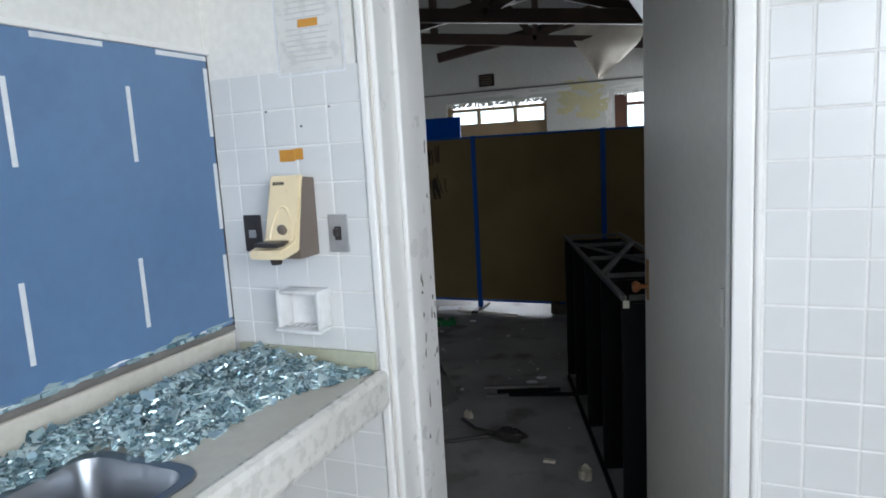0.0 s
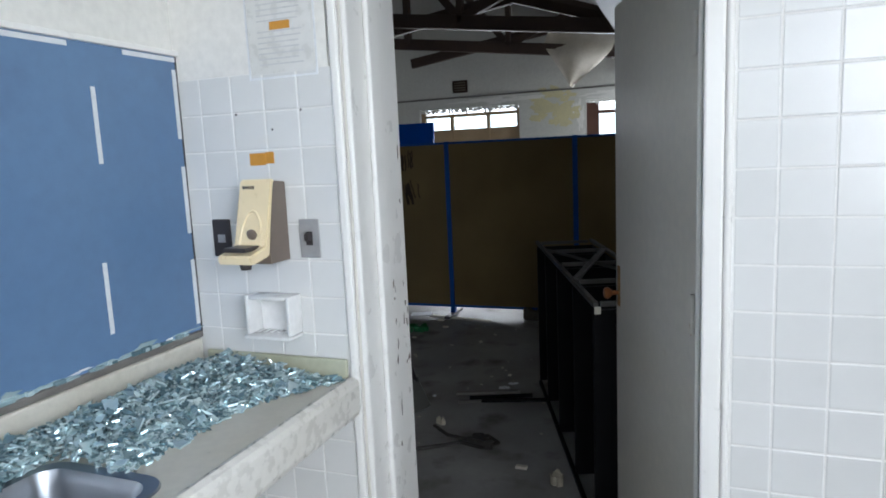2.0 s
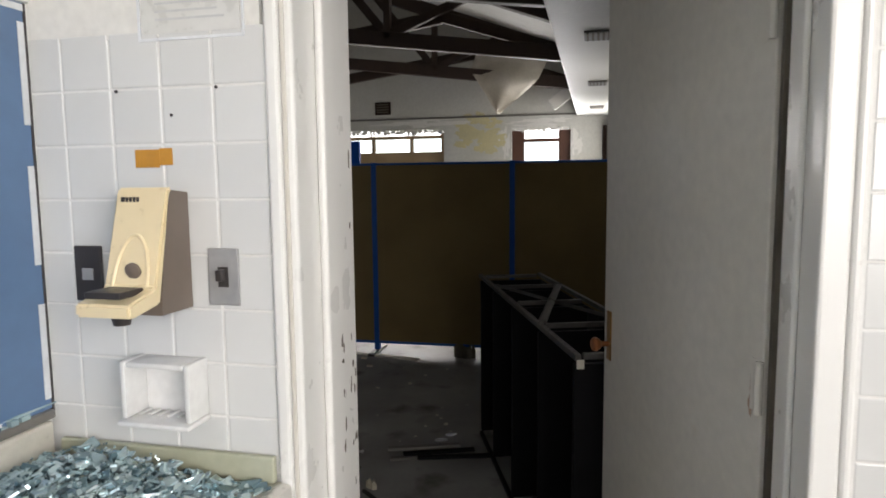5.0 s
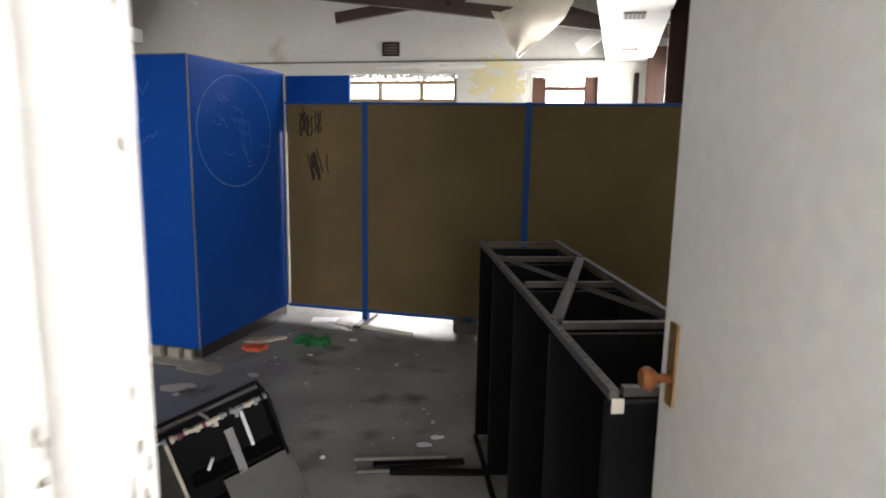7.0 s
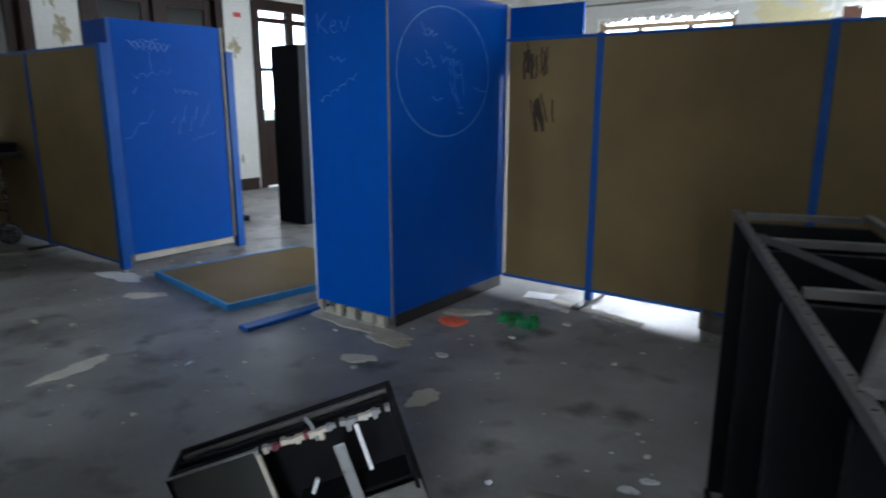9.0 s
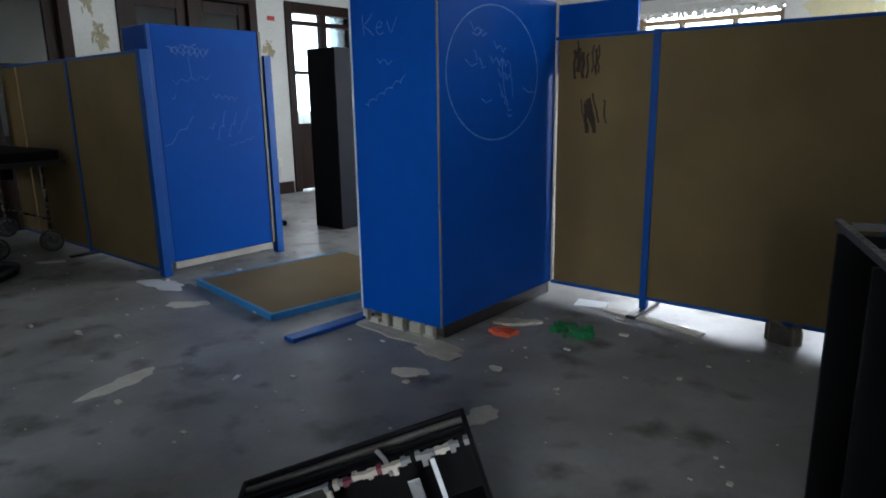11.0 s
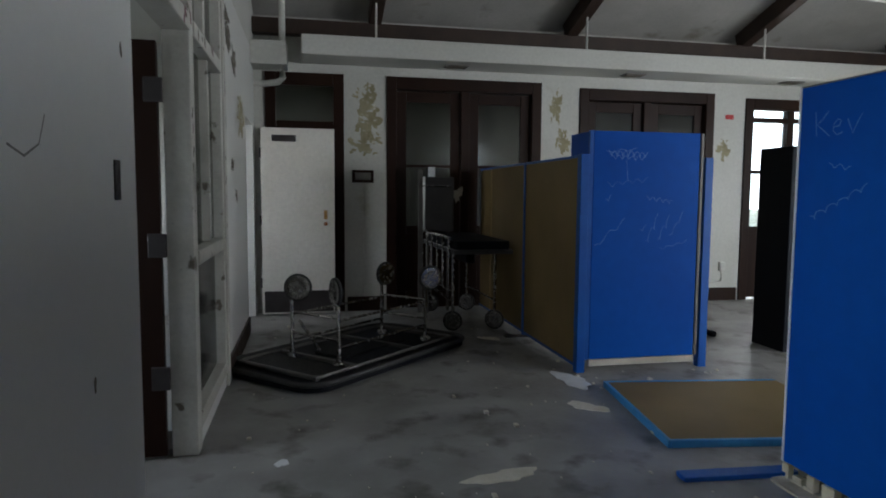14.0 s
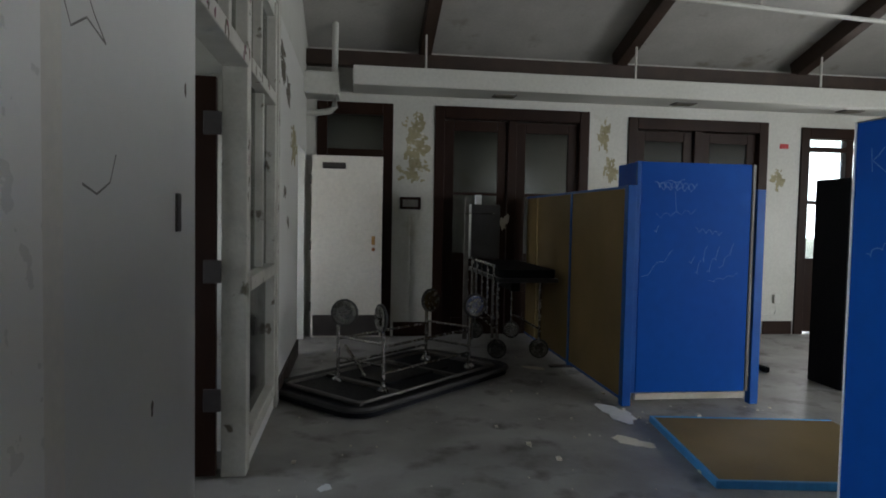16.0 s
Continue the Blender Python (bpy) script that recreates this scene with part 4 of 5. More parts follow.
scrawl = bmesh.new()
for pts in (((-0.36, 1.98), (-0.42, 1.92), (-0.49, 1.85), (-0.56, 1.80)), ((-0.56, 1.80), (-0.45, 1.83), (-0.37, 1.79), (-0.32, 1.86)), ((-0.42, 1.47), (-0.5, 1.45), (-0.58, 1.48), (-0.62, 1.55))):
    ribbon([(x, SOUTH, z) for x, z in pts], 0.006, (0, 1, 0), bm=scrawl)
tagged(finish("wall_scrawl", scrawl, M_GREYEDGE), "grey pencil scrawl on the wall", "scrawl", kind="stuff")
for k, (x, z) in enumerate(((-0.9, 0.84), (-1.27, 1.83), (-0.31, 1.2))):
    solid("wall_chip", blob(0, 0, 0.012, 0.02, 0.0006, 500 + k, 12, 0.5, 0.001), M_DIRTSHADE, "small dark chip in the wall paint", "chip", "chips", m=pose(x, SOUTH, z, 90, 0, 180))
slotp = thing("wall_slot", -1.17, SOUTH, 1.35, "small dark metal slot plate on the wall", "plate")
part("plate", boxes((-0.025, 0.025, 0.0005, 0.008, 0, 0.125), bevel=0.002), M_DARKPLSHADE, slotp)
structure("baseboard", boxes((-5.58, -3.76, SOUTH + 0.0005, SOUTH + 0.02, 0, 0.16), bevel=0.004), M_WOOD, "dark skirting board", "baseboard")
structure("baseboard", boxes((WEST + 0.0005, WEST + 0.02, 9.40, 9.80, 0, 0.17), (WEST + 0.0005, WEST + 0.02, 4.65, 5.08, 0, 0.17), (WEST + 0.0005, WEST + 0.02, 7.04, 7.48, 0, 0.17), bevel=0.004), M_WOOD, "dark skirting board", "baseboard")


# ---- blue boarded column ----
col = thing("boarded_column", -1.375, 7.08, 0.0, "column boxed in bright blue laminate with chalk scribbles, base broken open", "column")
CX, CY, CH = 0.315, 0.585, 1.885
# Core coloured dark so holes between the rubble read as shaded.
part("core", boxes((-CX + 0.04, CX - 0.04, -CY + 0.06, CY - 0.04, 0, 0.2)), M_DIRTSHADE, col, "broken concrete base core, darkened for shade in its holes")
part("south_board", boxes((-CX, CX - 0.002, -CY, -CY + 0.02, 0.075, CH), bevel=0.003), M_BLUE, col)
part("east_board", boxes((CX - 0.02, CX, -CY + 0.0205, CY, 0.085, CH), bevel=0.003), M_BLUE, col)
part("west_board", boxes((-CX, -CX + 0.02, -CY + 0.0205, CY, 0.075, CH), bevel=0.003), M_BLUE, col)
part("north_board", boxes((-CX + 0.0205, CX - 0.0205, CY - 0.02, CY, 0.075, CH), bevel=0.003), M_BLUE, col)
part("cap", boxes((-CX + 0.021, CX - 0.021, -CY + 0.021, CY - 0.021, CH - 0.05, CH - 0.02)), M_BLUE, col)
part("corner_strip", boxes((CX - 0.006, CX + 0.003, -CY - 0.003, -CY + 0.006, 0.075, CH + 0.004)), M_GREYEDGE, col, "grey edge strip")
part("corner_strip", boxes((-CX - 0.004, -CX + 0.008, -CY - 0.004, -CY + 0.008, 0.075, CH + 0.004)), M_TAPE, col, "pale perforated edge bead")
part("corner_strip", boxes((CX - 0.004, CX + 0.012, CY - 0.012, CY + 0.004, 0.09, CH + 0.004)), M_PAPER, col, "pale worn edge")
part("corner_strip", boxes((-CX, CX, -CY - 0.003, -CY + 0.012, CH + 0.0005, CH + 0.006), (CX - 0.012, CX + 0.003, -CY + 0.013, CY, CH + 0.0005, CH + 0.006)), M_GREYEDGE, col)
base_rng = random.Random(4)
bx = -CX + 0.004
while bx < CX - 0.05:
    w = base_rng.uniform(0.03, 0.085)
    part("rubble", boxes((bx, min(bx + w, CX), -CY - 0.004 - base_rng.random() * 0.012, -CY + 0.03, 0.001, 0.074 - base_rng.random() ** 3 * 0.04), bevel=0.005), M_ROUGH, col)
    part("rubble", boxes((bx, min(bx + w + 0.02, CX), -CY - 0.02 - base_rng.random() * 0.015, -CY - 0.018, 0.001, 0.012 + base_rng.random() * 0.012), bevel=0.003), M_ROUGH, col)
    bx += w + base_rng.choice((0.008, 0.03, 0.055))
# Dark strip stands in for the shade under the east board.
part("dark_gap", boxes((CX - 0.03, CX - 0.021, -CY + 0.05, CY, 0.0, 0.085)), M_DARKPLSHADE, col)
circle = [(CX, -0.08 + 0.44 * math.cos(a), 1.443 + 0.365 * math.sin(a)) for a in (2 * math.pi * k / 64 for k in range(65))]
part("chalk_circle", ribbon(circle, 0.008, (1, 0, 0)), M_CHALK, col, "pale chalk circle")


def scribble(out, place, a, b, amp, waves, width, bm, seed, lean=0.3):
    """A hand-drawn wavy stroke from a to b; place turns (u, z) into a point of the surface."""
    r = random.Random(seed)
    n = waves * 6
    pts = []
    for i in range(n + 1):
        q = i / n
        ph = 2 * math.pi * waves * q
        k = amp * (0.6 + 0.5 * r.random())
        pts.append(place(a[0] + (b[0] - a[0]) * q + lean * k * math.sin(ph), a[1] + (b[1] - a[1]) * q + k * math.cos(ph)))
    return ribbon(pts, width, out, bm=bm)


east_face = lambda u, z: (CX, u, z)
strokes = bmesh.new()
for k, (u0, z0, u1, z1, amp, waves) in enumerate((
        (-0.32, 1.69, -0.16, 1.64, 0.02, 2), (-0.30, 1.64, -0.20, 1.66, 0.012, 1), (-0.36, 1.50, -0.25, 1.48, 0.014, 1), (-0.28, 1.55, -0.18, 1.46, 0.02, 2),
        (-0.10, 1.60, 0.02, 1.57, 0.02, 2), (-0.14, 1.52, 0.05, 1.5, 0.025, 3), (-0.06, 1.45, 0.06, 1.42, 0.02, 2), (-0.02, 1.52, 0.02, 1.26, 0.018, 3),
        (0.06, 1.5, 0.1, 1.3, 0.015, 2), (-0.05, 1.38, 0.08, 1.22, 0.02, 2), (0.2, 1.36, 0.33, 1.335, 0.008, 1), (0.03, 1.215, 0.09, 1.205, 0.006, 1), (-0.22, 1.3, -0.12, 1.29, 0.01, 1))):
    scribble((1, 0, 0), east_face, (u0, z0), (u1, z1), amp, waves, 0.005, strokes, 40 + k)
tagged(part("chalk_scribble", strokes, M_CHALKDIM, col, "pale chalk map inside the circle"), kind="stuff")
south_face = lambda u, z: (u, -CY, z)
strokes = bmesh.new()
for pts in (((-0.215, 1.765), (-0.21, 1.70), (-0.205, 1.655)), ((-0.14, 1.76), (-0.175, 1.725), (-0.205, 1.705), (-0.17, 1.68), (-0.13, 1.65)),
            ((-0.11, 1.685), (-0.075, 1.69), (-0.065, 1.71), (-0.085, 1.72), (-0.105, 1.70), (-0.11, 1.67), (-0.085, 1.65), (-0.055, 1.66)),
            ((-0.03, 1.715), (-0.015, 1.68), (0.0, 1.65), (0.02, 1.69), (0.045, 1.73))):
    ribbon([south_face(*p) for p in pts], 0.0045, (0, -1, 0), bm=strokes)
scribble((0, -1, 0), south_face, (-0.22, 1.275), (0.09, 1.42), 0.016, 5, 0.004, strokes, 71, 0.9)
scribble((0, -1, 0), south_face, (-0.12, 1.52), (0.0, 1.5), 0.012, 2, 0.004, strokes, 72)
tagged(part("chalk_scribble", strokes, M_CHALKDIM, col, "pale chalk letters"), kind="stuff")


# ---- partition screens ----
def screen(name, p0, p1, splits, z0, z1, label, group, posts, post_top):
    """Hessian boards in a metal frame between two floor points."""
    d = Vector((p1[0] - p0[0], p1[1] - p0[1], 0))
    t = thing(name, p0[0], p0[1], 0.0, label, "partition", group, rz=math.degrees(math.atan2(d.y, d.x)))
    L = d.length
    us = [0.0, *splits, L]
    for a, b in zip(us, us[1:]):
        part("panel", boxes((a + 0.022, b - 0.022, -0.018, 0.018, z0, z1), bevel=0.003), M_BOARD, t)
    part("top_rail", boxes((0, L, -0.022, 0.022, z1 + 0.0005, z1 + 0.02), bevel=0.003), M_BLUEPOST, t)
    part("bottom_rail", boxes((0, L, -0.02, 0.02, z0 - 0.022, z0 - 0.0005), bevel=0.003), M_BLUEPOST, t)
    for u in posts:
        q = part("post", boxes((u - 0.0215, u + 0.0215, -0.026, 0.026, 0.022, post_top), bevel=0.003), M_BLUEPOST, t, "blue painted post")
        part("foot", boxes((u - 0.03, u + 0.03, -0.2, 0.2, 0.0, 0.0215), bevel=0.004), M_DARKPLSHADE, q)
    return t


long_screen = screen("partition_screen", (-1.05, 7.66), (1.86, 7.69), [0.65, 1.86], 0.1, 1.655, "brown hessian partition screen with blue metal posts", "screens", (0.65, 1.86, 2.885), 1.68)
for k in range(18):
    r = random.Random(90 + k)
    u, z = (r.uniform(0.12, 0.3), r.uniform(1.4, 1.5)) if k % 2 else (r.uniform(0.2, 0.36), r.uniform(1.08, 1.16))
    lean = 0.0 if k % 2 else r.uniform(-0.05, 0.0)
    part("scorch", ribbon([(u + lean * q + 0.006 * math.sin(9 * q + k), -0.0185 - 0.0002 * k, z + 0.17 * q * r.uniform(0.8, 1.1)) for q in (0, 0.25, 0.5, 0.75, 1.0)], r.uniform(0.008, 0.03), (0, -1, 0)), M_SOOT, long_screen, "dark smear")
screen("partition_screen", (-3.66, 6.26), (-6.58, 6.26), [1.28, 2.46], 0.06, 1.665, "golden brown hessian partition screen with thin frames", "screens", (1.28,), 1.67)

blue_end = thing("blue_screen", -3.63, 6.79, 0.0, "bright blue partition board with chalk scribbles and blue posts", "partition", "screens")
part("board", boxes((-0.03, 0.0, -0.45, 0.45, 0.1, 1.87), bevel=0.004), M_BLUE, blue_end)
part("kick_rail", boxes((-0.03, 0.002, -0.45, 0.45, 0.045, 0.095), bevel=0.003), M_CLOTH, blue_end, "pale worn bottom rail")
part("post", boxes((-0.05, 0.02, -0.56, -0.49, 0.0, 1.69), bevel=0.005), M_BLUEPOST, blue_end)
part("edge_strip", boxes((-0.02, 0.006, -0.486, -0.455, 0.1, 1.87), bevel=0.002), M_BLUEPOST, blue_end)
part("edge_strip", boxes((-0.02, 0.006, 0.455, 0.48, 0.1, 1.87), bevel=0.002), M_GREYEDGE, blue_end)
part("post", boxes((-0.05, 0.02, 0.49, 0.56, 0.0, 1.68), bevel=0.005), M_BLUEPOST, blue_end)
part("side_board", boxes((-0.44, -0.031, -0.452, -0.43, 1.69, 1.87), bevel=0.003), M_BLUE, blue_end)
strokes = bmesh.new()
board_face = lambda u, z: (0.0, u, z)
for k, (u0, z0, u1, z1, amp, waves, wd) in enumerate((
        (-0.33, 1.70, 0.0, 1.69, 0.028, 7, 0.006), (-0.30, 1.67, -0.02, 1.665, 0.02, 5, 0.005), (-0.35, 1.71, -0.1, 1.735, 0.01, 2, 0.004), (-0.18, 1.65, -0.16, 1.48, 0.006, 1, 0.004),
        (-0.33, 1.46, 0.0, 1.50, 0.02, 4, 0.003), (-0.34, 1.33, -0.3, 1.37, 0.02, 1, 0.004), (0.0, 1.36, 0.22, 1.33, 0.018, 4, 0.004), (-0.48, 0.98, -0.18, 1.19, 0.02, 2, 0.004),
        (0.0, 1.0, 0.1, 1.2, 0.04, 2, 0.004), (0.1, 1.02, 0.2, 1.2, 0.03, 2, 0.004), (0.2, 1.05, 0.32, 1.24, 0.02, 2, 0.004), (-0.05, 1.1, 0.0, 1.14, 0.02, 1, 0.004), (0.12, 0.96, 0.36, 1.02, 0.012, 3, 0.003))):
    scribble((1, 0, 0), board_face, (max(u0, -0.43), z0), (u1, z1), amp, waves, wd, strokes, 130 + k)
tagged(part("chalk_scribble", strokes, M_CHALKDIM, blue_end, "pale chalk scribbles"), kind="stuff")

part("header_board", boxes((-0.01, 0.51, 0.027, 0.06, 1.45, 1.87), bevel=0.004), M_BLUE, long_screen, "blue laminate board fixed behind the top rail")

dark = thing("tall_cabinet", -4.12, 8.62, 0.0, "near-black tall cabinet with a blue edge", "cabinet")
part("body", boxes((-0.22, 0.2, -0.3, 0.3, 0.0, 1.82), bevel=0.006), M_NAVY, dark)
part("edge", boxes((0.201, 0.215, 0.2, 0.3, 0.02, 1.8)), M_BLUEPOST, dark, "blue edge strip")

board = thing("fallen_screen", -2.6, 6.72, 0.0, "fallen hessian partition panel with a bright blue edge", "partition", "screens", rz=-8)
part("panel", boxes((-0.55, 0.55, -0.5, 0.75, 0.012, 0.04), bevel=0.003), M_BOARD, board)
part("edge", boxes((-0.575, 0.575, -0.525, -0.501, 0.0, 0.044), bevel=0.003), M_LIGHTBLUE, board, "light blue edge")
part("edge", boxes((-0.575, -0.551, -0.5, 0.75, 0.0, 0.044), bevel=0.003), M_LIGHTBLUE, board, "light blue edge")
part("edge", boxes((0.551, 0.575, -0.5, 0.75, 0.0, 0.044), bevel=0.003), M_LIGHTBLUE, board, "light blue edge")
solid("blue_post", boxes((-0.045, 0.045, -0.3, 0.3, 0.0, 0.025), bevel=0.004), M_BLUEPOST, "loose blue metal post lying on the floor", "post", m=pose(-1.72, 6.27, 0, 0, 0, -4))

# ---- steel shelving unit lying on its side ----
rack = thing("shelving_unit", 1.43, 4.26, 0.0, "black steel shelving unit lying on its side, grey bracing on top", "shelf", rz=19.6)
RL, RW, RH = 1.80, 0.37, 0.972
for x in (0.0, RW - 0.02):
    for z in (0.0, RH - 0.02):
        part("upright", boxes((x, x + 0.02, 0, RL, z, z + 0.02), bevel=0.002), M_RAIL if z else M_BLACK, rack)
for i, y in enumerate((0.02, 0.46, 0.93, 1.38, RL - 0.045)):
    part("shelf", boxes((0.004, RW - 0.004, y, y + 0.022, 0.036, RH - 0.036), bevel=0.002), M_BLACK, rack)
    part("cross_rail", boxes((0.0355, RW - 0.0355, y, y + 0.02, RH - 0.022, RH - 0.004)), M_RAIL, rack)
part("brace", beam((RW - 0.02, 1.36, RH + 0.001), (0.02, 0.47, RH + 0.001), 0.032, 0.004), M_RAIL, rack, "wide flat grey brace")
part("brace", beam((0.02, 1.40, RH - 0.002), (RW - 0.02, 0.45, RH - 0.002), 0.016, 0.004), M_RAIL, rack)
for k in range(36):
    part("slot", boxes((0.006, 0.014, 0.04 + k * 0.048, 0.043 + k * 0.048, RH + 0.0002, RH + 0.0008)), M_BLACK, rack)
for y0, y1 in ((0.043, 0.459), (0.483, 0.929), (0.953, 1.379), (1.403, RL - 0.046)):
    part("back_panel", boxes((RW - 0.012, RW - 0.008, y0, y1, 0.036, RH - 0.036)), M_BLACK, rack)
part("tag", boxes((0.004, 0.028, -0.004, -0.001, RH - 0.045, RH - 0.016)), M_PAPER, rack, "white tag on the corner")

# ---- broken equipment case ----
case = thing("equipment_case", 0.105, 4.955, 0.02, "broken black metal equipment case lying tilted, rim paint flaking", "case", rz=45.5, ry=-16.5)
EW, ED, EH, ZB = 0.60, 0.16, 0.44, 0.062
part("floor_panel", boxes((-EW / 2, EW / 2, -ED / 2, ED / 2, ZB, ZB + 0.015)), M_BLACK, case)
part("side_panel", boxes((-EW / 2, -EW / 2 + 0.012, -ED / 2, ED / 2, ZB + 0.0155, EH), bevel=0.002), M_BLACK, case)
part("side_panel", boxes((EW / 2 - 0.012, EW / 2, -ED / 2, ED / 2, ZB + 0.0155, EH), bevel=0.002), M_BLACK, case)
part("back_panel", boxes((-EW / 2 + 0.0125, EW / 2 - 0.0125, ED / 2 - 0.012, ED / 2, ZB + 0.0155, EH), bevel=0.002), M_BLACK, case)
front = part("front_panel", boxes((-EW / 2 + 0.0125, -0.069, -ED / 2, -ED / 2 + 0.012, ZB + 0.0155, EH), bevel=0.002), M_GREYCASE, case, "grey-green front panel")
part("bezel", lathe([(0.05, 0), (0.055, 0.012), (0.03, 0.016), (0.028, 0.004)], 24, pose(-0.17, -ED / 2 - 0.001, 0.17, 90, 0, 0)), M_CLOTH, front, "round pale bezel", smooth=True)
rngc = random.Random(61)
for k in range(30):
    x = -0.069 + k * 0.012
    hangs = 0.005 + rngc.random() ** 3 * 0.026
    part("flaking_rim", boxes((x, x + 0.0122, -ED / 2 - 0.006 - rngc.random() * 0.004, -ED / 2 + 0.004 + rngc.random() * 0.012, EH - hangs, EH + 0.003 + rngc.random() * 0.006)), M_REDRUST if k in (3, 4, 5, 9, 10, 11, 12) and rngc.random() < 0.8 else M_BLACK if rngc.random() < 0.25 else M_CLOTH if rngc.random() < 0.5 else M_GREYPLASTIC, case, "flaking white rim")
part("front_rim", boxes((-EW / 2, -0.0695, -ED / 2 - 0.003, -ED / 2 + 0.01, EH + 0.0005, EH + 0.005), bevel=0.002), M_GREYPLASTIC, case, "pale worn rim")
part("peg", rods(((0.03, -ED / 2 + 0.01, 0.27), (0.055, -ED / 2 + 0.002, 0.31), 0.006)), M_TAPE, case, "short white peg")
part("hook", tube([(0.07, -0.03, EH + 0.02), (0.085, -0.06, EH + 0.01), (0.095, -ED / 2 - 0.008, EH - 0.02)], 0.006), M_GREYPLASTIC, case, "bent wire hook", smooth=True)
part("upright", boxes((-0.0685, -0.056, -ED / 2 - 0.005, -ED / 2 + 0.012, ZB + 0.0155, EH), bevel=0.003), M_CLOTH, case, "flaking white upright")
part("top_slat", boxes((-EW / 2 + 0.0125, EW / 2 - 0.0125, -0.045, -0.03, EH - 0.02, EH - 0.005)), M_BLACK, case)
part("top_slat", boxes((-EW / 2 + 0.0125, EW / 2 - 0.0125, 0.0, 0.012, EH - 0.02, EH - 0.005)), M_BLACK, case)
part("top_slat", boxes((-EW / 2 + 0.0125, EW / 2 - 0.0125, 0.04, 0.052, EH - 0.02, EH - 0.005)), M_RAIL, case)
part("bracket", boxes((0.12, 0.15, -ED / 2 + 0.005, -ED / 2 + 0.011, 0.2, EH - 0.06), bevel=0.002), M_GREYPLASTIC, case, "pale metal bracket")
part("bracket", boxes((0.188, 0.2, -ED / 2 + 0.005, -ED / 2 + 0.011, 0.28, EH - 0.02), bevel=0.002), M_TAPE, case)
part("shelf", boxes((-0.03, EW / 2 - 0.0125, -ED / 2 + 0.04, ED / 2 - 0.0125, 0.2, 0.21)), M_BLACK, case)
part("flap", boxes((0.06, EW / 2 + 0.01, -0.01, 0.002, -0.1, 0.08), bevel=0.003, m=pose(0, -ED / 2 - 0.014, 0.13, -24, 0, 0)), M_GREYCASE, case, "bent grey-green flap")


# ---- stretchers ----
def wheel(parent, x, y, z, r=0.085, turn=35):
    w = part("wheel", lathe([(r * 0.9, -0.014), (r, -0.008), (r, 0.008), (r * 0.9, 0.014)], 26, pose(x, y, z, 90, 0, turn)), M_RUBBER, parent, smooth=True)
    part("rim", lathe([(r * 0.86, -0.016), (r * 0.6, -0.02), (0.02, -0.012), (0.02, 0.012), (r * 0.6, 0.02), (r * 0.86, 0.016)], 26, pose(x, y, z, 90, 0, turn)), M_CHROME, w, "dull chrome wheel disc", smooth=True)


def rounded_plate(hx, hy, rad, z0, z1, inner=0.0):
    bm = bmesh.new()
    lo, hi = [], []
    for cx, cy, a0 in ((1, 1, 0), (-1, 1, 90), (-1, -1, 180), (1, -1, 270)):
        for k in range(7):
            a = radians(a0 + 15 * k)
            x, y = cx * (hx - rad) + rad * math.cos(a), cy * (hy - rad) + rad * math.sin(a)
            lo.append(bm.verts.new((x, y, z0)))
            hi.append(bm.verts.new((x, y, z1)))
    n = len(lo)
    bm.faces.new(lo[::-1]); bm.faces.new(hi)
    for k in range(n):
        bm.faces.new((lo[k], lo[(k + 1) % n], hi[(k + 1) % n], hi[k]))
    return bm


up = thing("stretcher", -4.42, 4.573, 0.0, "stretcher trolley lying upside down, dull chrome wheels in the air", "stretcher", "stretchers", rz=134)
part("tabletop", rounded_plate(1.0, 0.54, 0.2, 0.012, 0.06), M_NAVY, up, "black padded top")
def ring_tube(hx, hy, rad, z, r):
    pts = []
    for cx, cy, a0 in ((1, 1, 0), (-1, 1, 90), (-1, -1, 180), (1, -1, 270)):
        for k in range(6):
            a = radians(a0 + 18 * k)
            pts.append((cx * (hx - rad) + rad * math.cos(a), cy * (hy - rad) + rad * math.sin(a), z))
    return tube(pts + pts[:1], r, 8)


part("bumper", ring_tube(1.0, 0.54, 0.2, 0.066, 0.022), M_RUBBER, up, "dark rubber bumper rail", smooth=True)
part("frame_rail", ring_tube(0.86, 0.42, 0.08, 0.085, 0.014), M_RAIL, up, "dull grey frame rail", smooth=True)
for x in (-0.84, -0.42, 0.3, 0.84):
    part("cross_bar", boxes((x - 0.02, x + 0.02, -0.42, 0.42, 0.062, 0.09), bevel=0.004), M_RAIL, up)
part("end_plate", boxes((-0.82, -0.5, -0.36, 0.36, 0.0605, 0.075), bevel=0.004), M_BLACK, up, "dark metal end plate")
LC, LX, LY, LZ = 0.11, 0.563, 0.255, 0.54
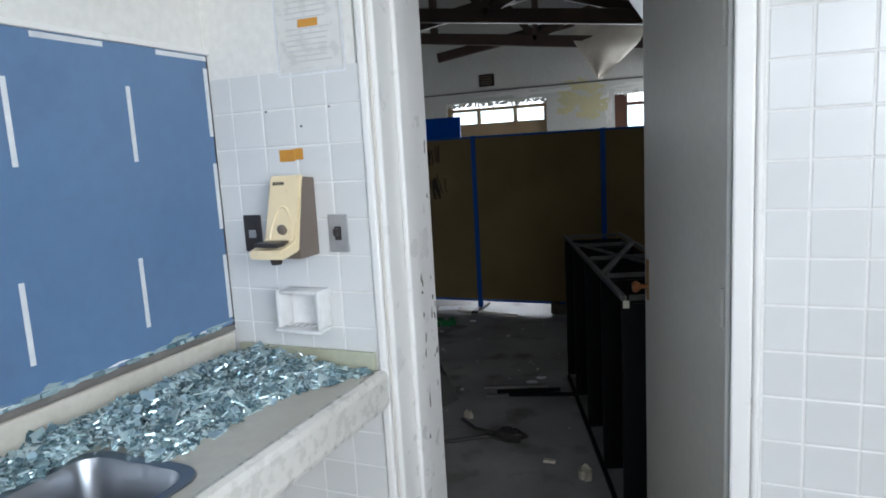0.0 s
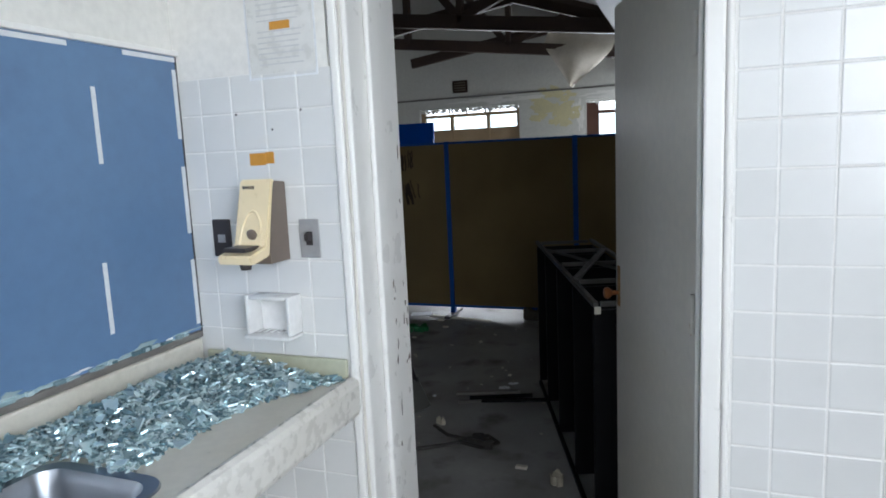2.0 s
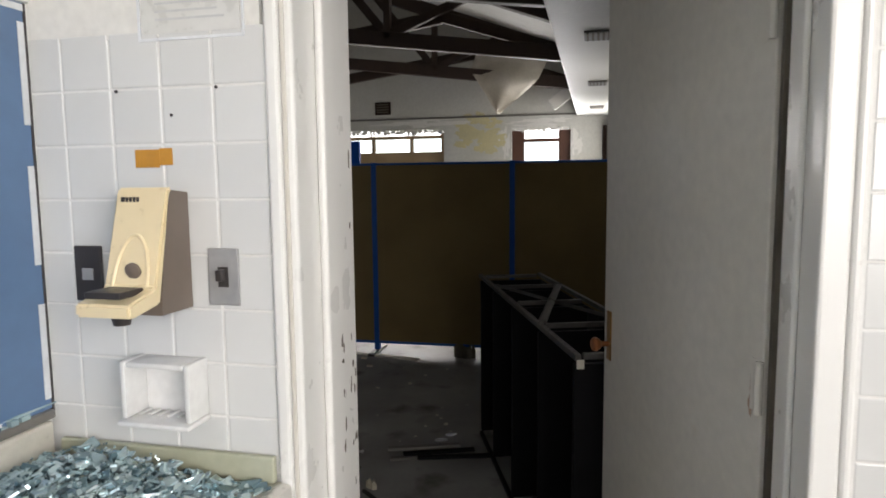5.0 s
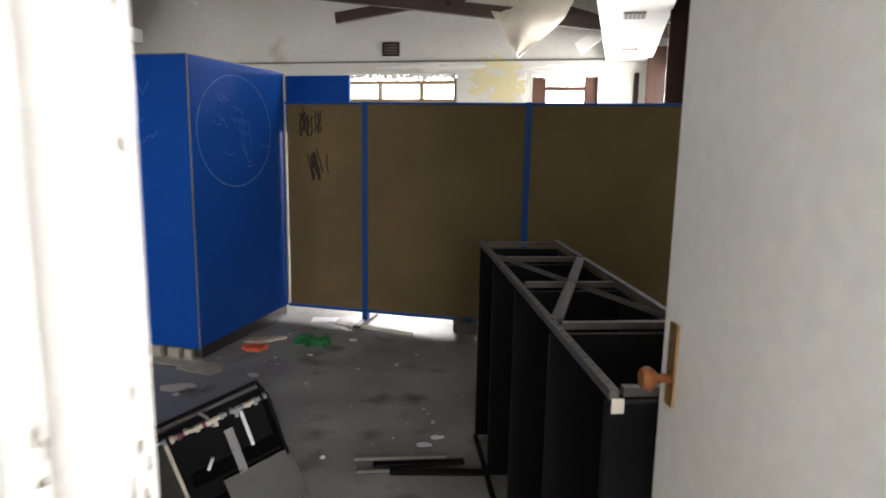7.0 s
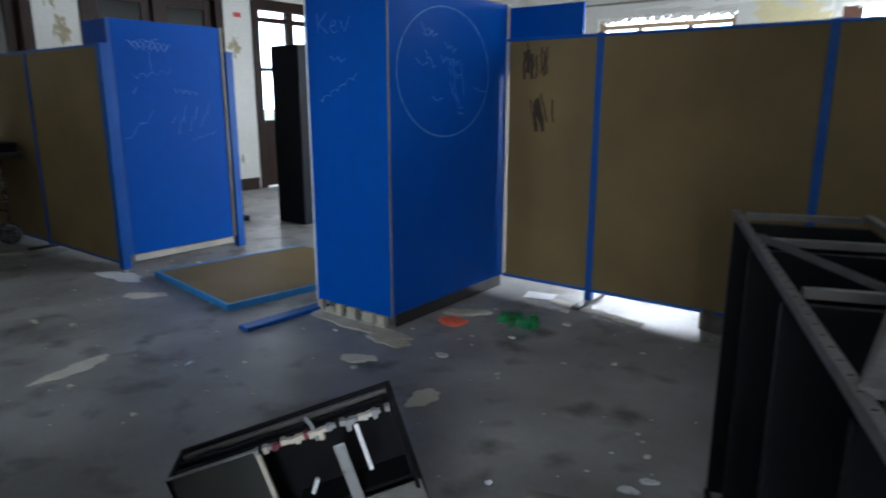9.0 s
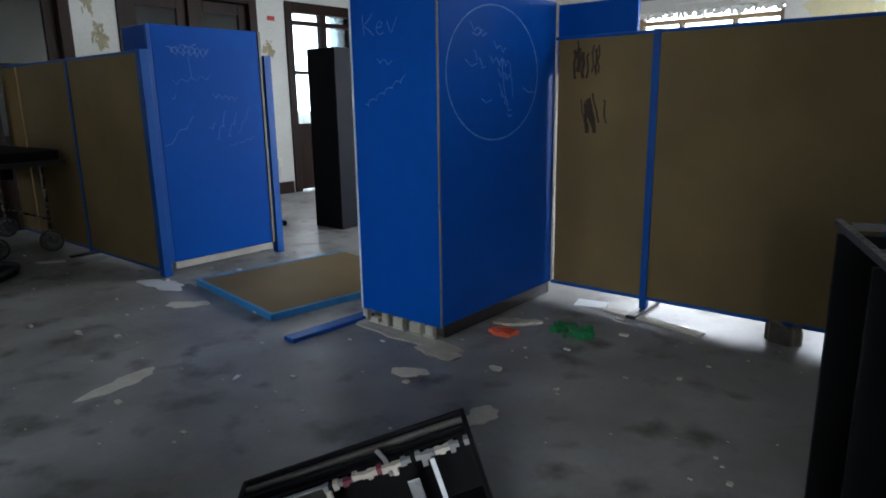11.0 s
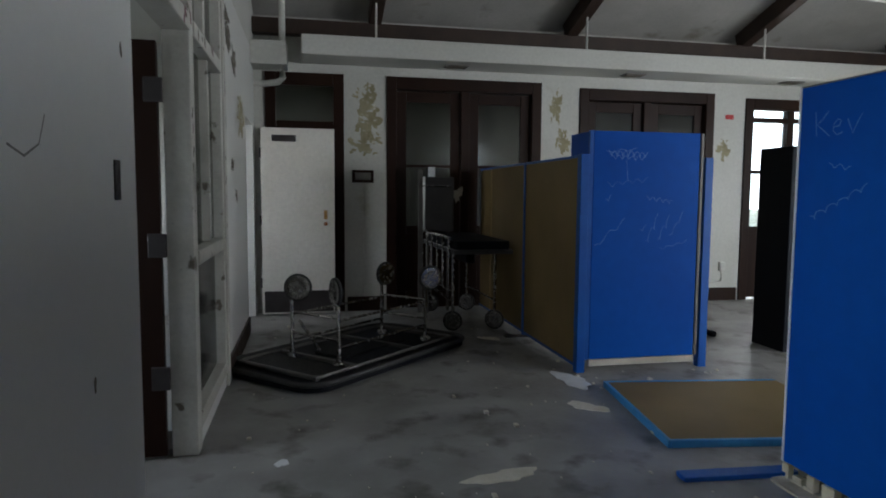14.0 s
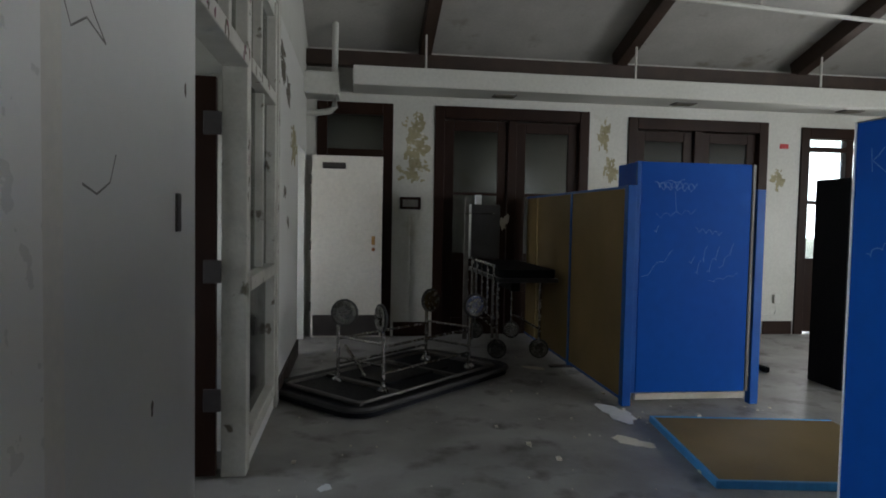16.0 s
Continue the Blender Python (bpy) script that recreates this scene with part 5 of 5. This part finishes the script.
for sx in (-1, 1):
    for sy in (-1, 1):
        x, y = LC + sx * LX, sy * LY
        part("leg", rods(((x, y, 0.06), (x, y, LZ - 0.02), 0.015)), M_CHROME, up, smooth=True)
        part("socket", lathe([(0.05, 0.06), (0.045, 0.085), (0.024, 0.1), (0.018, 0.14)], 14, pose(x, y, 0)), M_CHROME, up, smooth=True)
        turn = 68 if (sx, sy) == (-1, -1) else -42 + 22 * sx + 12 * sy
        ca, sa = math.cos(radians(turn)), math.sin(radians(turn))
        part("fork", tube([(x, y, LZ - 0.03), (x - 0.022 * sa, y + 0.022 * ca, LZ), (x + 0.035 * ca - 0.026 * sa, y + 0.035 * sa + 0.026 * ca, LZ + 0.05), (x + 0.05 * ca - 0.024 * sa, y + 0.05 * sa + 0.024 * ca, LZ + 0.085)], 0.011, 8), M_CHROME, up, "bent chrome fork", smooth=True)
        wheel(up, x + 0.05 * ca, y + 0.05 * sa, LZ + 0.085, 0.112, turn)
for sy in (-1, 1):
    for z in (0.2, 0.41):
        part("side_rail", rods(((LC - LX, sy * LY, z), (LC + LX, sy * LY, z), 0.011)), M_CHROME, up, smooth=True)
for sx in (-1, 1):
    for z in (0.26, 0.43):
        part("cross_rail", rods(((LC + sx * LX, -LY, z), (LC + sx * LX, LY, z), 0.011)), M_CHROME, up, smooth=True)
part("under_tray", boxes((-0.3, 0.5, -0.16, 0.16, 0.0605, 0.085), bevel=0.006), M_BLACK, up, "dark undertray")
part("crank", tube([(-0.3, 0.1, 0.1), (-0.34, 0.14, 0.2), (-0.38, 0.2, 0.3), (-0.36, 0.27, 0.34)], 0.013), M_CHROME, up, smooth=True)

st = thing("stretcher", -5.83, 5.86, 0.0, "stretcher trolley standing by the screen, black pad and chrome side bars", "stretcher", "stretchers", rz=1)
part("pad", rounded_plate(0.76, 0.28, 0.06, 0.845, 0.925), M_NAVY, st, "black padded top")
part("frame", boxes((-0.78, 0.78, -0.30, 0.30, 0.80, 0.8445), bevel=0.01), M_GREYDARK, st)
for sx in (-0.62, 0.5):
    for sy in (-0.24, 0.2):
        part("leg", rods(((sx, sy, 0.13), (sx, sy, 0.80), 0.016)), M_CHROME, st, smooth=True)
        part("fork", boxes((sx - 0.014, sx + 0.014, sy - 0.03, sy + 0.03, 0.115, 0.14), bevel=0.003), M_CHROME, st)
        wheel(st, sx, sy, 0.103, 0.1, 62)
for k in range(6):
    part("side_bar", rods(((0.62 - 0.27 * k, -0.315, 0.44), (0.62 - 0.27 * k, -0.315, 0.955), 0.011)), M_CHROME, st, smooth=True)
part("bar_rail", tube([(-0.76, -0.315, 0.955), (0.0, -0.315, 0.955), (0.66, -0.315, 0.955)], 0.013), M_CHROME, st, smooth=True)
part("bar_rail", tube([(-0.76, -0.315, 0.44), (0.0, -0.315, 0.44), (0.66, -0.315, 0.44)], 0.01), M_CHROME, st, smooth=True)
part("low_rail", rods(((-0.62, -0.24, 0.3), (0.5, -0.24, 0.3), 0.012)), M_CHROME, st, smooth=True)
part("low_rail", rods(((-0.62, 0.2, 0.3), (0.5, 0.2, 0.3), 0.012)), M_CHROME, st, smooth=True)
part("lift_box", boxes((-0.5, 0.3, -0.05, 0.05, 0.66, 0.79), bevel=0.02), M_BLACK, st, "dark lifting mechanism")

mon = thing("metal_cabinet", -6.42, 5.68, 0.0, "dull grey metal cabinet on legs before the dark doors", "cabinet")
part("body", boxes((-0.1, 0.08, -0.16, 0.18, 0.95, 1.58), bevel=0.012), M_GREYDARK, mon, "grey-green metal body")
part("post", boxes((-0.02, 0.02, -0.225, -0.175, 0.0, 1.66), bevel=0.004), M_RAIL, mon)
part("leg", boxes((-0.08, -0.05, 0.13, 0.16, 0.0, 0.95)), M_RAIL, mon)
part("leg", boxes((0.03, 0.06, -0.14, -0.11, 0.0, 0.95)), M_RAIL, mon)
part("label", boxes((-0.03, 0.03, -0.105, -0.035, 1.5805, 1.69)), M_TAPE, mon, "white label")
part("rod", rods(((0.1, -0.3, 1.475), (0.1, 0.12, 1.475), 0.007)), M_CHROME, mon, smooth=True)
solid("hanging_rag", blob(0, 0, 0.045, 0.09, 0.0, 811, 22, 0.7, 0.012), M_CLOTH, "pale strip of cloth hanging on the dark doors", "cloth", m=pose(WEST + 0.012, 5.97, 1.38, 90, 0, 90))

# ---- wall fittings of the hall ----
plq = thing("wall_plaque", WEST, 4.835, 1.51, "small dark framed plaque over a surface conduit", "plaque")
part("frame", boxes((0.0005, 0.02, -0.125, 0.125, 0.0, 0.145), bevel=0.003), M_WOOD, plq)
part("face", boxes((0.0201, 0.022, -0.09, 0.09, 0.03, 0.115)), M_GREYEDGE, plq)
solid("conduit", tube([(WEST + 0.012, 4.84, 1.505), (WEST + 0.012, 4.84, 0.8), (WEST + 0.012, 4.84, 0.175)], 0.01), M_HALL, "thin surface conduit running down the wall", "conduit")
solid("wall_sign", boxes((0.0005, 0.006, -0.06, 0.06, -0.03, 0.03)), M_RED, "small red sign on the plaster", "sign", m=pose(WEST, 9.6, 2.41))
outl = thing("wall_outlet", WEST, 9.57, 0.4, "pale wall outlet with a bent conduit", "outlet")
part("box", boxes((0.0005, 0.04, -0.04, 0.04, 0.0, 0.11), bevel=0.003), M_HALL, outl)
part("conduit", tube([(0.015, 0, 0.0), (0.015, 0, -0.13), (0.015, -0.03, -0.15), (0.015, -0.2, -0.15)], 0.008), M_HALL, outl)
vent = thing("wall_vent", -1.87, NORTH, 2.58, "dark red-brown square vent in the gable wall", "vent")
part("frame", boxes((-0.13, 0.13, -0.02, -0.0005, 0.0, 0.2), bevel=0.003), M_WOOD, vent)
for k in range(4):
    part("slat", boxes((-0.1, 0.1, -0.03, -0.021, 0.03 + k * 0.04, 0.05 + k * 0.04)), M_DIRTSHADE, vent)
structure("picture_rail", boxes((WEST + 0.16, 1.4, NORTH - 0.02, NORTH - 0.0005, 2.49, 2.515)), M_GREYEDGE, "thin grey rail along the gable wall", "trim")
for name, x0, x1, mids in (("window_north_wide", -2.63, -0.87, (0.55, 1.2)), ("window_north_small", 0.21, 1.11, ())):
    w = tagged(thing(name, x0, NORTH + 0.12, 0.95, "bright window in a broken brown timber frame", "window"), kind="structure")
    W_ = x1 - x0
    frame_mat = M_PLY if mids else M_REDWOOD
    side, head = (0.06, 1.24) if mids else (0.185, 1.15)
    part("window_frame", boxes((0, side, -0.05, 0.05, 0, 1.33), (W_ - side, W_, -0.05, 0.05, 0, 1.33), (side, W_ - side, -0.05, 0.05, 0, 0.08), (side, W_ - side, -0.05, 0.05, head, head + 0.05)), frame_mat, w)
    for m_ in mids:
        part("mullion", boxes((m_ - 0.025, m_ + 0.025, -0.04, 0.04, 0.08, head)), frame_mat, w)
    if mids:
        part("boarding", boxes((side, W_ - side, -0.03, -0.015, 0.08, 1.03)), M_PLY, w, "thin ply boarding over the lower panes")
    r = random.Random(len(name))
    x = 0.0
    while x < W_ - 0.05:
        wd = r.uniform(0.03, 0.11)
        part("plaster_shard", blob(0, 0, wd * 0.6, r.uniform(0.015, 0.05), 0, int(x * 1000) + 3, 14, 0.8, 0.02), M_PLASTER, w, "broken plaster hanging at the head").matrix_basis = pose(x + wd / 2, -0.06, 1.35, 90, 0, 0)
        x += wd * r.uniform(0.7, 1.4)
    part("pane", boxes((side, W_ - side, -0.004, 0.004, 0.08, head)), M_GLASS, w).visible_shadow = False
w = tagged(thing("window_east", EAST + 0.15, 10.75, 0.7, "tall window in a dark timber frame, a casement open inward", "window"), kind="structure")
part("window_frame", boxes((-0.14, 0.05, 0, 0.08, 0, 1.7), (-0.14, 0.05, 1.07, 1.15, 0, 1.7), (-0.14, 0.05, 0.081, 1.069, 0, 0.07), (-0.14, 0.05, 0.081, 1.069, 1.63, 1.7)), M_WOOD, w)
for k in (1, 2):
    part("glazing_bar", boxes((-0.03, 0.03, 0.081, 1.069, 0.07 + 0.52 * k, 0.11 + 0.52 * k)), M_WOOD, w)
part("pane", boxes((-0.004, 0.004, 0.081, 1.069, 0.071, 1.629)), M_GLASS, w).visible_shadow = False
part("open_casement", boxes((-0.43, -0.18, 1.17, 1.21, 0.02, 1.9), bevel=0.005), M_WOOD, w)
structure("trim", boxes((1.58, 1.645, NORTH - 0.03, NORTH - 0.0005, 0, 2.32), bevel=0.004), M_WOOD, "dark timber strip on the gable wall", "trim")

# glazed double doors of the east wall, one leaf swung inward
french = tagged(thing("door_4", EAST + 0.12, 7.72, 0.0, "dark framed glazed doors in the east wall, one leaf swung inward", "door"), kind="structure")
part("jamb", boxes((-0.14, 0.05, 0.0, 0.08, 0, 2.5), bevel=0.005), M_WOOD, french)
part("jamb", boxes((-0.14, 0.05, 0.92, 1.0, 0, 2.5), bevel=0.005), M_WOOD, french)
part("head", boxes((-0.14, 0.05, 0.081, 0.919, 2.42, 2.5), bevel=0.005), M_WOOD, french)
for z0 in (0.36, 1.5):
    part("glazing_bar", boxes((-0.03, 0.03, 0.081, 0.919, z0, z0 + 0.06), bevel=0.004), M_WOOD, french)
part("mullion", boxes((-0.03, 0.03, 0.42, 0.47, 0.0, 2.419), bevel=0.004), M_TRIM, french, "pale painted mullion")
for a, b in ((0.081, 0.419), (0.471, 0.919)):
    for z0, z1 in ((0.0, 0.359), (0.421, 1.499), (1.561, 2.419)):
        part("pane", boxes((-0.004, 0.004, a, b, z0, z1)), M_GLASS, french).visible_shadow = False
part("leaf", boxes((-0.36, -0.125, 1.02, 1.06, 0.01, 2.55), bevel=0.005), M_WOOD, french, "dark leaf swung into the hall")
structure("wall_pier", boxes((EAST - 0.09, EAST - 0.0005, 8.79, 10.6, 0, EAST_EAVE - 0.4), bevel=0.006), M_HALL, "stained off-white wall pier", "wall")
solid("loose_lining", beam((0.84, 12.1, 2.60), (1.19, 12.1, 2.86), 0.05, 0.17), M_PLASTER, "pale strip of lining hanging loose beside the duct", "lining")

# peeled plaster patches
def patch(name, m, rx, ry, seed, mat, label):
    """A ragged cluster of flaked spots."""
    r = random.Random(seed)
    bm = blob(0, 0, rx * 0.6, ry * 0.6, 0.0008, seed, 60, 0.9, 0.0015)
    for k in range(16):
        a, q = r.uniform(0, 6.28), r.uniform(0.4, 1.1)
        s = r.uniform(0.08, 0.3)
        merge(bm, blob(rx * q * math.cos(a), ry * q * math.sin(a), rx * s, ry * s, 0.0008 + 0.00012 * k, seed * 31 + k, 18, 0.8, 0.0014))
    return tagged(solid(name, bm, mat, label, "peeled patch", "peeled patches", m=m), kind="stuff")


for k, (y, z, ry, rz_) in enumerate(((4.88, 2.46, 0.13, 0.18), (4.93, 2.2, 0.14, 0.2), (4.85, 1.96, 0.17, 0.13), (7.2, 2.45, 0.08, 0.2), (7.3, 2.05, 0.07, 0.2), (9.55, 2.0, 0.1, 0.12))):
    patch("peeled_plaster", pose(WEST, y, z, 90, 0, 90), ry, rz_, 200 + k, M_PEEL, "yellow-brown patch of peeled plaster on the wall")
for k, (x, z, ry, rz_) in enumerate(((-4.2, 2.62, 0.22, 0.14), (-4.6, 2.45, 0.15, 0.1), (-4.4, 1.6, 0.1, 0.05), (-5.1, 2.05, 0.35, 0.18), (-4.65, 1.35, 0.06, 0.05), (-3.95, 1.9, 0.05, 0.12))):
    patch("peeled_paint", pose(x, SOUTH, z, 90, 0, 180), ry, rz_, 230 + k, M_DIRTSHADE if k not in (3,) else M_PEEL, "flaked patch of wall paint")
for k, (x, z, ry, rz_) in enumerate(((-0.25, 2.2, 0.42, 0.28), (-1.2, 2.42, 0.7, 0.06), (0.66, 2.4, 0.5, 0.07), (1.2, 2.1, 0.09, 0.2), (0.1, 2.1, 0.08, 0.22))):
    patch("peeled_plaster", pose(x, NORTH, z, 90, 0, 0), ry, rz_, 250 + k, M_PLASTER if k else M_YELLOW, "yellowed patch on the gable wall")

# sheet of lining hanging from the roof
sheet = bmesh.new()
grid = {}
for i in range(9):
    for j in range(13):
        u, v = i / 8, j / 12
        left = -0.25 - 0.4 * v if v < 0.25 else -0.35 + 0.41 * (v - 0.25) / 0.75
        right = 0.83 - 0.4 * v if v < 0.45 else 0.65 - 0.57 * (v - 0.45) / 0.55
        x = left + (right - left) * u
        grid[i, j] = sheet.verts.new((x, 0.05 * math.sin(u * 6 + v * 3) + 0.03 * math.sin(v * 11), -0.88 * v - 0.06 * u * (1 - v) + 0.012 * math.sin(u * 13)))
for i in range(8):
    for j in range(12):
        sheet.faces.new((grid[i, j], grid[i + 1, j], grid[i + 1, j + 1], grid[i, j + 1]))
hang = solid("hanging_sheet", sheet, M_CLOTH, "torn pale lining sheet hanging from the trusses", "sheet", smooth=True, m=pose(0.0, 11.92, 3.37))
hang.modifiers.new("thickness", "SOLIDIFY").thickness = 0.006

# pipes in the corner
solid("pipe", tube([(WEST + 0.3, 3.95, 3.6), (WEST + 0.3, 3.95, 3.0), (WEST + 0.3, 3.95, 2.62), (WEST + 0.28, 3.9, 2.58), (WEST + 0.2, 3.75, 2.57), (WEST + 0.2, SOUTH + 0.02, 2.57)], 0.035, 12), M_HALL, "off-white painted pipe turning into the wall", "pipe", smooth=True)
solid("pipe_box", boxes((WEST + 0.001, -6.25, SOUTH + 0.001, 4.0, 2.75, 3.0), bevel=0.01), M_HALL, "off-white boxed pipe casing in the corner", "casing")
solid("ceiling_pipe", tube([(-5.0, 4.2, 3.70), (-5.0, 7.0, 3.60), (-5.0, 7.446, 3.583), (-5.0, 9.275, 3.50), (-5.0, 12.3, 3.40)], 0.022, 10), M_HALL, "thin off-white pipe slung under the roof", "pipe", smooth=True)
for y, z in ((5.6, 3.65), (8.15, 3.55), (10.6, 3.455)):
    solid("pipe_hanger", rods(((-5.0, y, z), (-5.0, y, z + 0.32), 0.008)), M_HALL, "thin hanger rod of the ceiling pipe", "rod", "hanger rods")
for k, y in enumerate((5.04, 7.456, 9.776)):
    solid("hanger_rod", rods(((-6.12, y - 0.1, 3.05), (-6.12, y - 0.1, 3.5), 0.012)), M_HALL, "thin pale hanger rod of the duct", "rod", "hanger rods")

# ---- litter ----
def scrap(name, x, y, rx, ry, seed, mat, label, cat, rz=0, h=0.003, z=0.001):
    return solid(name, blob(0, 0, rx, ry, 0.0, seed, 26, 0.4, h), mat, label, cat, m=pose(x, y, z, 0, 0, rz))


scrap("paper_sheet", -1.93, 5.13, 0.17, 0.07, 1, M_PAPER, "torn yellowed paper lying on the floor", "paper", 98)
scrap("paper_sheet", -0.92, 6.07, 0.09, 0.045, 2, M_PAPER, "crumpled yellowed paper on the floor", "paper", 20, 0.008)
scrap("paper_sheet", -3.44, 6.12, 0.2, 0.11, 3, M_TAPE, "white paper sheet beside the blue screen", "paper", 5)
scrap("paper_sheet", -2.84, 5.98, 0.12, 0.08, 4, M_PAPER, "small torn paper by the fallen panel", "paper", 40)
scrap("paper_sheet", -2.29, 4.06, 0.05, 0.03, 5, M_TAPE, "small white scrap on the floor", "scrap")
scrap("orange_scrap", -0.86, 6.80, 0.09, 0.04, 6, M_ORANGE, "bright orange scrap by the column", "scrap", 10, 0.02)
scrap("plaster_debris", -0.9, 7.0, 0.12, 0.06, 7, M_ROUGH, "pale crumbled plaster by the column", "debris", 40, 0.012)
for k in range(7):
    a = 2 * math.pi * k / 7
    scrap("green_scrap", -0.55 + 0.09 * math.cos(a), 7.04 + 0.05 * math.sin(a), 0.045, 0.02, 300 + k, M_GREEN, "crumpled green plastic strip on the floor", "scrap", 60 * k, 0.03)
scrap("rubble_patch", -1.3, 6.43, 0.34, 0.07, 8, M_ROUGH, "pale crumbled mortar round the column base", "debris", 0, 0.006)
scrap("rubble_patch", -0.99, 6.38, 0.14, 0.09, 9, M_ROUGH, "pale crumbled mortar round the column base", "debris", 0, 0.008)
solid("loose_board", boxes((-0.32, 0.32, -0.035, 0.035, 0.0, 0.008)), M_PAPER, "pale thin board under the screen", "board", m=pose(-0.28, 7.50, 0.001, 0, 0, -10))
solid("loose_paper", boxes((-0.1, 0.1, -0.07, 0.07, 0.0, 0.003)), M_TAPE, "white paper by the screen foot", "paper", m=pose(-0.72, 7.6, 0.001, 0, 0, 15))
scrap("dark_rag", 0.4, 7.62, 0.09, 0.06, 10, M_DIRTSHADE, "dark rag by the screen foot", "rag", 0, 0.08)
for k in range(4):
    rb = random.Random(400 + k)
    solid("wood_offcut", boxes((-0.2, 0.2, -0.02, 0.02, 0.0, 0.014), bevel=0.003), M_BLACK if k % 3 else M_GREYEDGE, "loose thin wooden offcut lying by the shelving", "offcut", "offcuts", m=pose(0.62 + rb.uniform(-0.12, 0.2), 5.62 + rb.uniform(-0.12, 0.12), 0.001 + 0.015 * k, 0, 0, 12 + rb.uniform(-14, 14)))
cab_pts = [(0.35, 4.75), (0.5, 4.85), (0.62, 4.93), (0.75, 4.9), (0.82, 4.98), (0.74, 5.05), (0.64, 4.98), (0.52, 5.0), (0.4, 5.1)]
solid("cable", tube([(x, y, 0.012) for x, y in cab_pts], 0.01), M_CABLE, "dark loose cable on the floor", "cable", smooth=True)
scrap("rag", 0.72, 4.95, 0.07, 0.05, 11, M_CABLE, "dark rag on the floor", "rag", 0, 0.03)
scrap("plaster_lump", 0.42, 5.16, 0.025, 0.02, 12, M_ROUGH, "small pale plaster lump", "debris", 0, 0.03)
scrap("plaster_lump", 1.2, 4.65, 0.025, 0.035, 13, M_ROUGH, "pale plaster lump beside the shelving", "debris", 0, 0.04)
for k, (x, y, rx, ry, mt, lab) in enumerate(((0.621, 5.81, 0.035, 0.018, M_TAPE, "small white scrap on the floor"), (0.66, 5.9, 0.028, 0.016, M_TAPE, "small white scrap on the floor"), (-0.373, 5.93, 0.09, 0.06, M_PAPER, "pale dusty scrap beside the case"),
        (-1.54, 5.51, 0.03, 0.014, M_TAPE, "small white scrap on the floor"), (0.22, 5.56, 0.012, 0.01, M_TAPE, "tiny white scrap on the floor"), (-0.61, 6.37, 0.04, 0.02, M_PAPER, "pale torn paper on the floor"),
        (-4.9, 5.9, 0.1, 0.05, M_PAPER, "pale crumpled paper by the screen"), (-4.6, 7.6, 0.16, 0.1, M_PAPER, "pale paper lying beyond the screens"))):
    scrap("floor_scrap", x, y, rx, ry, 900 + k, mt, lab, "scrap", 37 * k, 0.006)
dust = bmesh.new()
rng = random.Random(77)
for k in range(320):
    x, y = rng.uniform(-6.2, 1.2), rng.uniform(3.8, 7.5)
    s = rng.choice((0.004, 0.005, 0.006, 0.008, 0.011, 0.018)) * rng.uniform(0.6, 1.5)
    box_into(dust, x, x + s * rng.uniform(1, 2.5), y, y + s, 0.0005, 0.0005 + s * 0.5)
tagged(finish("floor_crumbs", dust, M_PAPER), "fine pale plaster crumbs scattered on the floor", "debris", kind="stuff")
solid("dark_sticks", rods(((-5.9, 7.9, 0.03), (-4.6, 8.1, 0.03), 0.03), ((-5.8, 8.1, 0.03), (-4.7, 8.0, 0.09), 0.02)), M_NAVY, "dark metal bars lying on the floor", "bar")

# ---- wall tiles ----
TW, TH, GAP = 0.1015, 0.0985, 0.0028
me = bpy.data.meshes.new("tile")
tb = boxes((GAP / 2, TW - GAP / 2, -0.007, -0.0003, GAP / 2, TH - GAP / 2), bevel=0.0026)
tb.to_mesh(me)
tb.free()
me.materials.append(M_TILE)


def tiles(x0, nx, step, z0, nz):
    for i in range(nx):
        for j in range(nz):
            t = new("tile", me)
            t.parent = tile_wall
            t.matrix_basis = pose(x0 + i * step, TILED, z0 + j * TH)


tile_wall = tagged(finish("wall_tiling", boxes((0.4505, 0.939, TILED - 0.0054, TILED - 0.0004, 0.115, 1.774), (1.853, 3.14, TILED - 0.0054, TILED - 0.0004, 0.515, 2.07)), M_GROUT), "square white glazed wall tiles", "tiles", kind="structure")
edge_tile = bpy.data.meshes.new("tile")
tb = boxes((GAP / 2, 0.079 - GAP / 2, -0.007, -0.0003, GAP / 2, TH - GAP / 2), bevel=0.0026)
tb.to_mesh(edge_tile)
tb.free()
edge_tile.materials.append(M_TILE)
for j in range(17):
    t = new("tile", edge_tile)
    t.parent = tile_wall
    t.matrix_basis = pose(0.451, TILED, 1.59 - 15 * TH + j * TH)
tiles(0.94 - 4 * 0.1025, 4, 0.1025, 1.59 - 15 * TH, 17)
for j in range(16):
    t = new("tile", edge_tile)
    t.parent = tile_wall
    t.matrix_basis = pose(1.858, TILED, 1.203 - 7 * TH + j * TH)
tiles(1.938, 12, TW, 1.203 - 7 * TH, 16)
